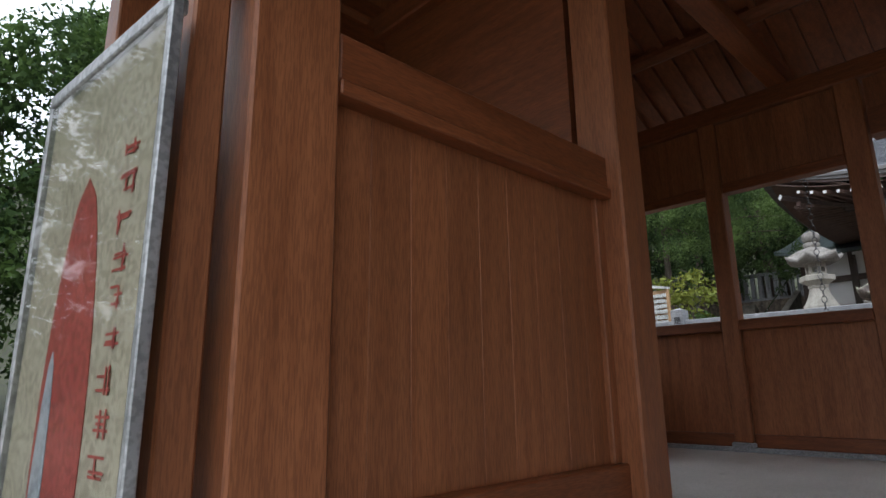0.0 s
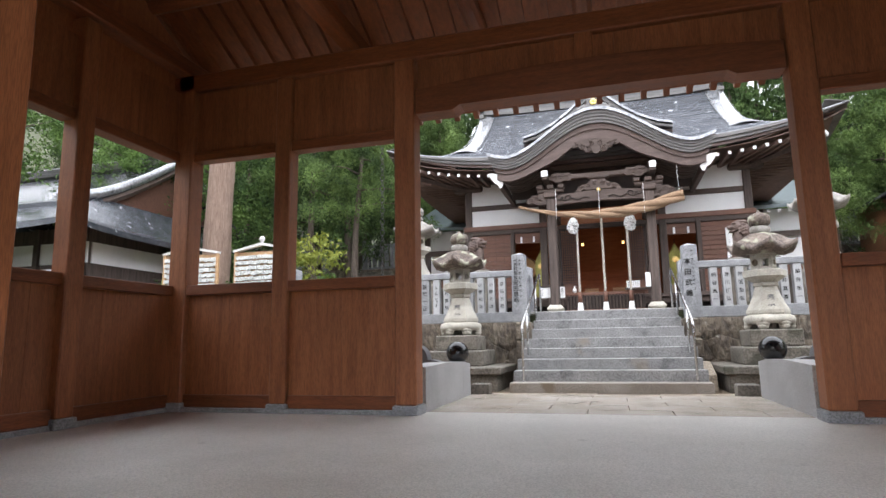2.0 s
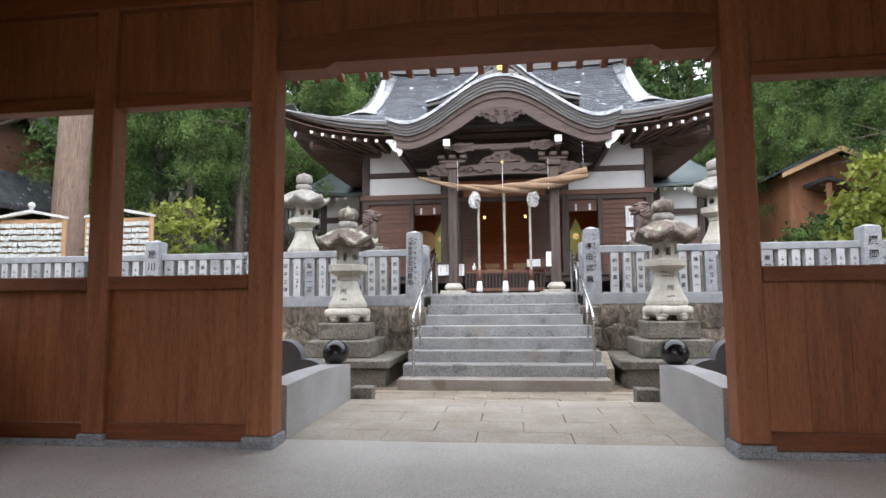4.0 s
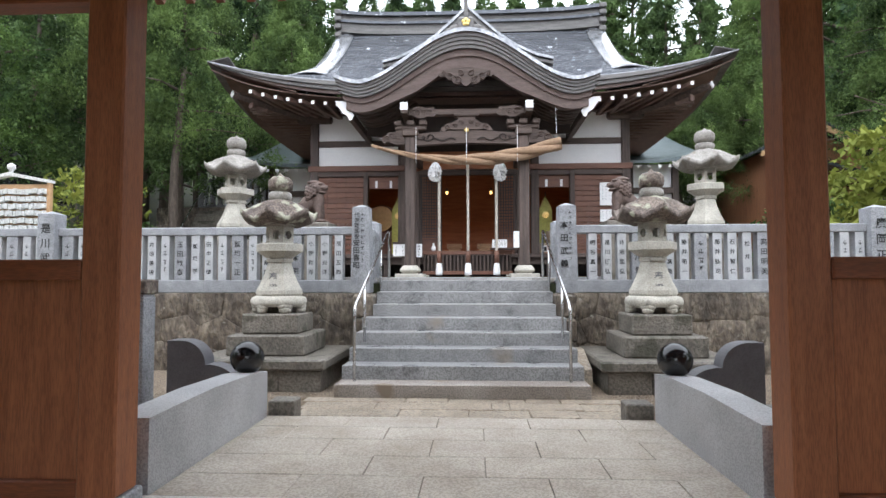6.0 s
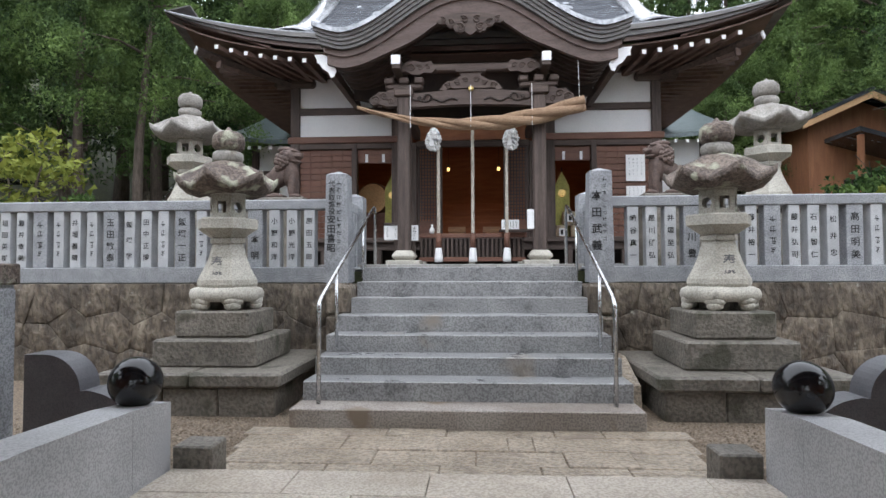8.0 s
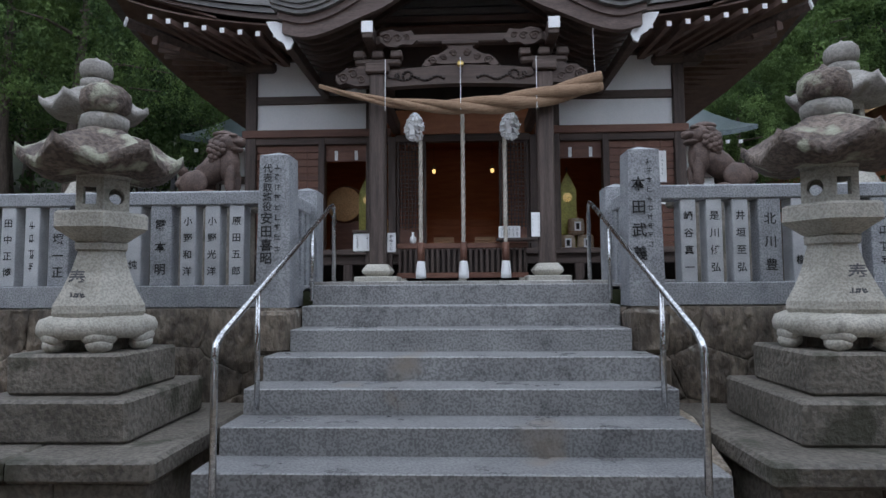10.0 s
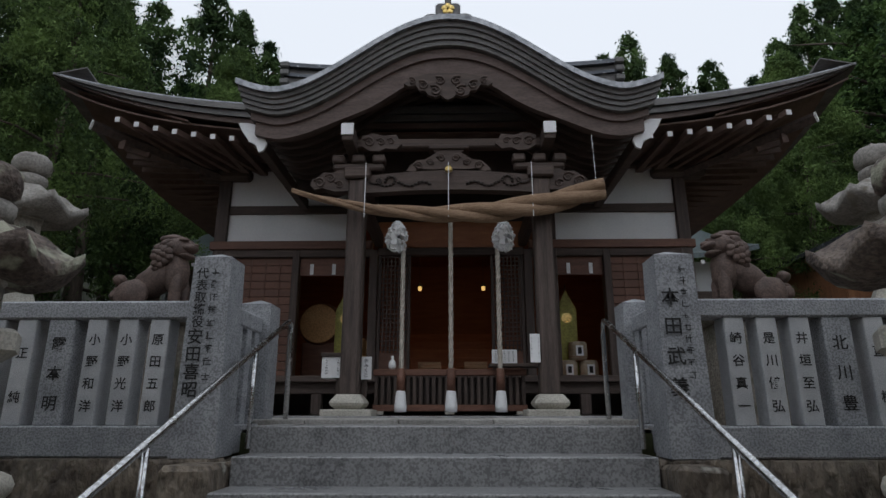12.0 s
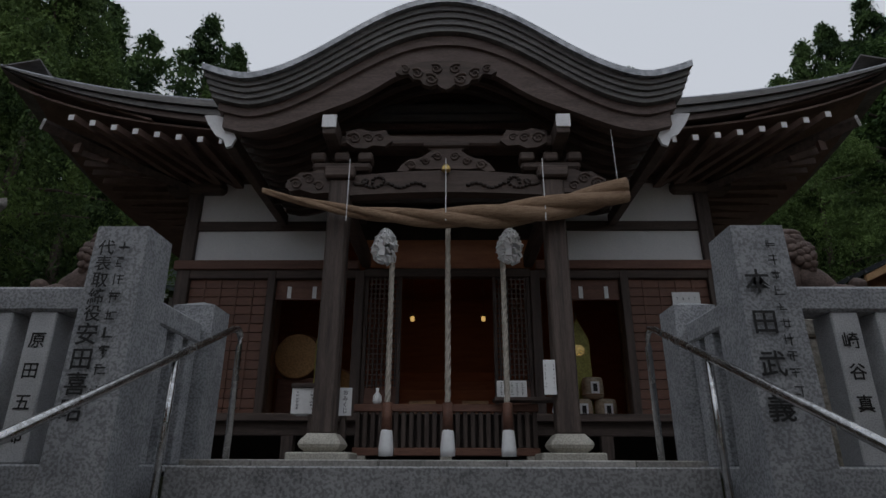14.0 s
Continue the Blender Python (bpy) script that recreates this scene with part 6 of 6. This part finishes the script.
def rack(x, y, z, turn=0):
    t = thing("fortune_rack", "wooden rack filled with tied white fortune papers", "rack", "fortune racks", "", (x, y, z))
    t.rotation_euler = (0, 0, radians(turn))
    w = 0.72
    for s in (-1, 1):
        part("post", block(s * w - 0.035, s * w + 0.035, -0.035, 0.035, 0, 1.78, 0.006), LIGHTW, t)
    part("roof_board", prism([(-w - 0.05, 1.76), (0, 1.9), (w + 0.05, 1.76), (w + 0.05, 1.81), (0, 1.96), (-w - 0.05, 1.81)], -0.06, 0.06), OMI, t)
    part("finial", lathe([(0.03, 1.93), (0.035, 2.0), (0.07, 2.04), (0.06, 2.1), (0.01, 2.13)], 10), OMI, t, smooth=True)
    part("back_board", block(-w, w, 0.05, 0.07, 0.7, 1.76), LIGHTW, t)
    rg = random.Random(int(x * 10))
    for k in range(8):
        bm = bmesh.new()
        z0 = 0.72 + 0.128 * k
        for q in range(26):
            xx = -w + 0.05 + 1.34 * q / 25
            zz = z0 + rg.uniform(-0.012, 0.012)
            block(xx - 0.022, xx + 0.022, -0.05 - rg.uniform(0, 0.03), 0.02, zz - 0.035 + rg.uniform(-0.02, 0.0), zz + 0.042, 0, bm)
        tagged(part("tied_paper", bm, OMI, t), "tied white papers", "", "", "stuff")
    return t


rack(-8.0, 15.0, 1.28)
rack(-9.95, 14.9, 1.28, 6)

# ---- upper terrace with fence and side stairs ----
for s in (-1, 1):
    structure("terrace", block(*sorted((s * 7.0, s * 13.5)), 29.6, 34, 1.0, 4.4, 0.02), WALLST, "rough stone terrace behind the shrine", "terrace")
    tf = thing("terrace_fence", "small grey granite fence on the upper terrace", "fence", "terrace fences")
    a, b = sorted((s * 7.2, s * 11.7))
    part("rail", block(a, b, 30.0, 30.2, 5.55, 5.7, 0.01), GRANITE, tf)
    part("rail", block(a, b, 30.0, 30.2, 4.4, 4.55, 0.01), GRANITE, tf)
    for k in range(14):
        x = s * (7.4 + 0.32 * k)
        part("slat", block(x - 0.08, x + 0.08, 30.02, 30.18, 4.55, 5.55), GRANITE, tf)
    part("post", block(s * 11.7 - 0.16, s * 11.7 + 0.16, 29.95, 30.25, 4.4, 5.95, 0.02), GRANITE, tf)
    ss = thing("side_stairs", "narrow grey stone stairs climbing to the terrace", "stairs", "side stairs", "structure")
    for k in range(14):
        y = 24.5 + 0.38 * k
        x = s * (9.3 + 0.12 * k)
        part("step", block(x - 0.75, x + 0.75, y, y + 0.42, 1.0, 1.9 + 0.18 * k), PLINTH, ss)
    part("cheek", prism([(24.4, 1.2), (24.4, 2.1), (29.8, 4.7), (29.8, 1.2)], *sorted((s * 8.3, s * 8.55)), "x"), PLINTH, ss, "pale sloped stone cheek")
    hr = thing("side_handrail", "pale metal handrail of the side stairs", "handrail", "side handrails")
    part("rail", tube([(s * 9.9, 24.5, 2.0), (s * 9.9, 24.5, 2.9), (s * 11.3, 29.4, 5.3), (s * 11.3, 29.4, 4.4)], 0.03, 8), STEEL, hr)
    part("rail", tube([(s * 8.5, 24.5, 2.0), (s * 8.5, 24.5, 2.9), (s * 8.5, 29.4, 5.3), (s * 8.5, 29.4, 4.4)], 0.03, 8), STEEL, hr)

# ---- rear hall roofs to both sides ----
rh = thing("rear_hall", "rear shrine hall with grey-green roof and white walls", "building")
GREENROOF = mat("green_grey_roof", [(0.3, (0.07, 0.095, 0.1)), (0.7, (0.13, 0.16, 0.165))], 2, (1, 6, 1), 0.35, 0.2, bump=0.3, fine=14)
for s in (-1, 1):
    def rr(i, v, s=s):
        x = s * (4.0 + (3.6 - 0.8 * v) * i)
        return Vector((x, 24.5 + 2.2 * v, 5.2 + 1.45 * v ** 1.2 + 0.25 * i ** 4 * (1 - v)))
    part("roof", sheet(rr, 8, 12, 0.12), GREENROOF, rh)
    part("ridge", block(*sorted((s * 4.0, s * 6.9)), 26.5, 26.9, 6.6, 6.95, 0.05), ROOFEDGE, rh)
    part("wall", block(*sorted((s * 4.0, s * 6.9)), 25.3, 25.5, 1.3, 5.2), PLASTER, rh, "white plaster wall")
    part("boarding", block(*sorted((s * 4.0, s * 6.9)), 25.2, 25.29, 1.3, 3.4), RED_X, rh)
    part("tie_rail", block(*sorted((s * 4.0, s * 7.0)), 25.18, 25.28, 4.2, 4.4), DARK_X, rh)
    for x in (5.4, 6.9):
        part("post", block(s * x - 0.1, s * x + 0.1, 25.17, 25.37, 1.3, 5.2), DARK_V, rh)
    for k in range(10):
        x = s * (4.2 + 0.33 * k)
        part("rafter_end", block(x - 0.045, x + 0.045, 24.52, 24.56, 4.96, 5.05), WHITE, rh, "white rafter end")

# ---- cedar house on the right ----
ch = thing("cedar_house", "small orange cedar house with a gabled roof among trees", "house", "", "", (11.0, 24.5, 1.3))
CEDAR = mat("orange_cedar_boards", [(0.3, (0.24, 0.1, 0.05)), (0.7, (0.37, 0.17, 0.085))], 2.5, (6, 6, 0.6), 0.6, bump=0.2)
part("wall", prism([(-1.45, 0), (1.45, 0), (1.45, 4.15), (0, 4.75), (-1.45, 4.15)], 0, 4), CEDAR, ch)
for s in (-1, 1):
    part("roof", prism([(0, 4.88), (s * 1.9, 4.02), (s * 1.9, 4.12), (0, 5.0)], -0.6, 4.4), ROOF, ch)
    part("bargeboard", prism([(0, 4.7), (s * 1.86, 3.86), (s * 1.86, 4.02), (0, 4.88)], -0.58, -0.5), LIGHTW, ch, "pale cedar bargeboard")
    part("corner_post", block(s * 1.4 - 0.07, s * 1.4 + 0.07, -0.05, 0.02, 0, 4.1), CEDAR, ch)
part("lower_roof", prism([(-1.0, 3.55), (1.9, 2.7), (1.9, 2.8), (-1.0, 3.67)], -1.6, 0.0), ROOF, ch)
for x in (-0.9, 1.7):
    part("roof_post", block(x - 0.06, x + 0.06, -1.5, -1.38, 0, 3.5 - 0.29 * (x + 1.0)), CEDAR, ch)
win = part("window", block(-0.5, 0.5, -0.03, 0.01, 1.6, 2.5), BLACKW, ch, "dark window")
part("frame", block(-0.55, 0.55, -0.045, -0.031, 2.5, 2.56), CEDAR, win)

# ---- office building on the left ----
ob = thing("shrine_office", "old shrine office with dark tiled roof and plaster walls", "building")
BX0, BX1, BY, BZ = -22.0, -12.6, 17.6, 6.5
FW = BY - 3.1
part("wall", block(BX0, BX1 - 0.2, FW, BY + 3.1, 1.28, 3.9), DARK_V, ob)
part("plaster", block(BX0, BX1 - 0.18, FW - 0.04, FW, 2.95, 3.5), PLASTER, ob, "white plaster strip")
part("plaster", block(BX1 - 0.2, BX1 - 0.16, FW + 0.1, BY + 2.4, 2.95, 3.5), PLASTER, ob, "white plaster strip")
for k in range(7):
    part("post", block(BX0 + 1.5 * k, BX0 + 1.5 * k + 0.16, FW - 0.12, FW + 0.04, 1.28, 3.9), DARK_V, ob)
for s in (-1, 1):
    def up(i, v, s=s):
        return Vector((BX0 + (BX1 - BX0) * i, BY + s * (3.5 - 3.5 * v), 4.55 + (BZ - 4.55) * v ** 1.25))
    part("roof", sheet(up, 8, 16, 0.16), ROOF, ob)
    part("verge", tube([up(1, k / 8) + Vector((0, 0, 0.08)) for k in range(9)], 0.14, 8), SKYGLARE, ob, "pale shining verge tiles", True)

    def sk(i, v, s=s):
        return Vector((BX0 + (BX1 + 0.9 - 0.9 * v - BX0) * i, BY + s * (4.7 - 1.5 * v), 3.65 + 1.0 * v ** 1.2 + 0.15 * i ** 4 * (1 - v)))
    part("skirt_roof", sheet(sk, 6, 16, 0.14), ROOF, ob)
def ske(i, v):
    y0, y1 = BY - 4.7 + 1.5 * v, BY + 4.7 - 1.5 * v
    return Vector((BX1 + 0.9 - 0.9 * v, y0 + (y1 - y0) * i, 3.65 + 1.0 * v ** 1.2 + 0.15 * (1 - v) * abs(2 * i - 1) ** 4))
part("skirt_roof", sheet(ske, 6, 12, 0.14), ROOF, ob)
part("gable", prism([(BY - 3.2, 4.5), (BY + 3.2, 4.5), (BY, BZ - 0.15)], BX1 - 0.5, BX1 - 0.4, "x"), RED_X, ob, "brown gable boards")
for s in (-1, 1):
    part("bargeboard", tube([(BX1 - 0.05, BY + s * (3.45 - 3.45 * k / 6), 4.4 + (BZ - 4.55) * (k / 6) ** 1.25) for k in range(7)], 0.12, 4), DARK_X, ob)
part("ridge", block(BX0, BX1 + 0.05, BY - 0.16, BY + 0.16, BZ - 0.05, BZ + 0.28, 0.05), ROOFEDGE, ob)
for k in range(6):
    part("shelf_cloth", block(-21.0 + 1.3 * k, -19.9 + 1.3 * k, FW - 0.5, FW - 0.47, 2.35, 2.75, 0.005), PAPERW, ob, "white cloth hung on the counter")
part("counter", block(-21.8, -13.2, FW - 0.45, FW - 0.1, 2.1, 2.3), DARK_X, ob)
part("counter_front", block(-21.8, -13.2, FW - 0.3, FW - 0.15, 1.28, 2.1), DARK_X, ob)

# ---- sign board by the gate ----
sb = thing("sign_board", "tall glazed sign board in a worn aluminium frame", "sign board", "", "", (-2.96, 1.69, -0.715))
sb.rotation_euler = (0, 0, radians(6.2))
ALU = mat("worn_aluminium", [(0.3, (0.4, 0.41, 0.42)), (0.7, (0.6, 0.61, 0.62))], 6, rough=0.4, metal=0.6, bump=0.1)
POST = mat("faded_poster_paper", [(0.3, (0.5, 0.46, 0.33)), (0.7, (0.62, 0.58, 0.44))], 3, rough=0.7, bump=0.05)
REDP = mat("faded_red_print", [(0.3, (0.4, 0.06, 0.05)), (0.7, (0.55, 0.12, 0.09))], 6, rough=0.7, bump=0.0)
BLUEP = mat("pale_blue_print", [(0.3, (0.4, 0.45, 0.5)), (0.7, (0.55, 0.6, 0.63))], 6, rough=0.7, bump=0.0)
H0, H1, SW = 0.35, 2.62, 0.5
for s in (-1, 1):
    part("frame_side", block(s * SW - 0.015, s * SW + 0.015, -0.025, 0.012, 0, H1, 0.004), ALU, sb)
part("frame_top", block(-SW, SW, -0.03, 0.03, H1 - 0.05, H1, 0.004), ALU, sb)
part("frame_bottom", block(-SW, SW, -0.03, 0.03, H0, H0 + 0.05, 0.004), ALU, sb)
part("poster", block(-SW + 0.02, SW - 0.02, 0.0, 0.01, H0 + 0.04, H1 - 0.04), POST, sb, "faded cream poster")
body = [(0.2 * math.sin(math.pi * k / 24) ** 0.5, 0.42 + 1.75 * k / 24) for k in range(25)]
part("print", prism([(x - 0.03, z) for x, z in body] + [(-x - 0.03, z) for x, z in reversed(body[1:-1])], -0.003, -0.001), REDP, sb, "long faded red figure with a rounded head")
part("print", prism([(0.055 * math.cos(k * 0.393) - 0.15, 1.0 + 0.6 * math.sin(k * 0.393)) for k in range(16)], -0.006, -0.004), BLUEP, sb, "pale blue figure")
bars(sb, 0.29, -0.004, 2.25, 0.4, 0.12, 16, REDP)
bars(sb, 0.19, -0.004, 1.1, 0.4, 0.07, 9, REDP)
gl = bpy.data.materials.new("sign_glass")
gl.use_nodes = True
gb_ = gl.node_tree.nodes["Principled BSDF"]
gb_.inputs["Transmission Weight"].default_value = 1.0
gb_.inputs["Roughness"].default_value = 0.03
gb_.inputs["IOR"].default_value = 1.12
gp = part("glass", block(-SW + 0.02, SW - 0.02, -0.022, -0.017, H0 + 0.04, H1 - 0.04), gl, sb, "clear glass pane")
gp.visible_shadow = False
tagged(part("thin_post", block(-2.69, -2.53, 1.81, 1.93, -0.715, 4.0, 0.01), GATE_V), "pale brown slender timber post beside the gate pillar", "post", "", "structure")

# rain chain under the gate eave
rc = thing("rain_chain", "dark metal rain chain hanging from the gate eave", "chain", "", "", (-2.85, 9.95, 0))
for k in range(34):
    a = [(0.03 * math.cos(q * 0.785), 0.0, 0.045 * math.sin(q * 0.785)) for q in range(9)]
    bm = tube([(x, y, z) if k % 2 else (y, x, z) for x, y, z in a], 0.006, 5)
    bm.transform(Matrix.Translation((0, 0, 3.75 - 0.078 * k)))
    part("link", bm, DKGRAN, rc)
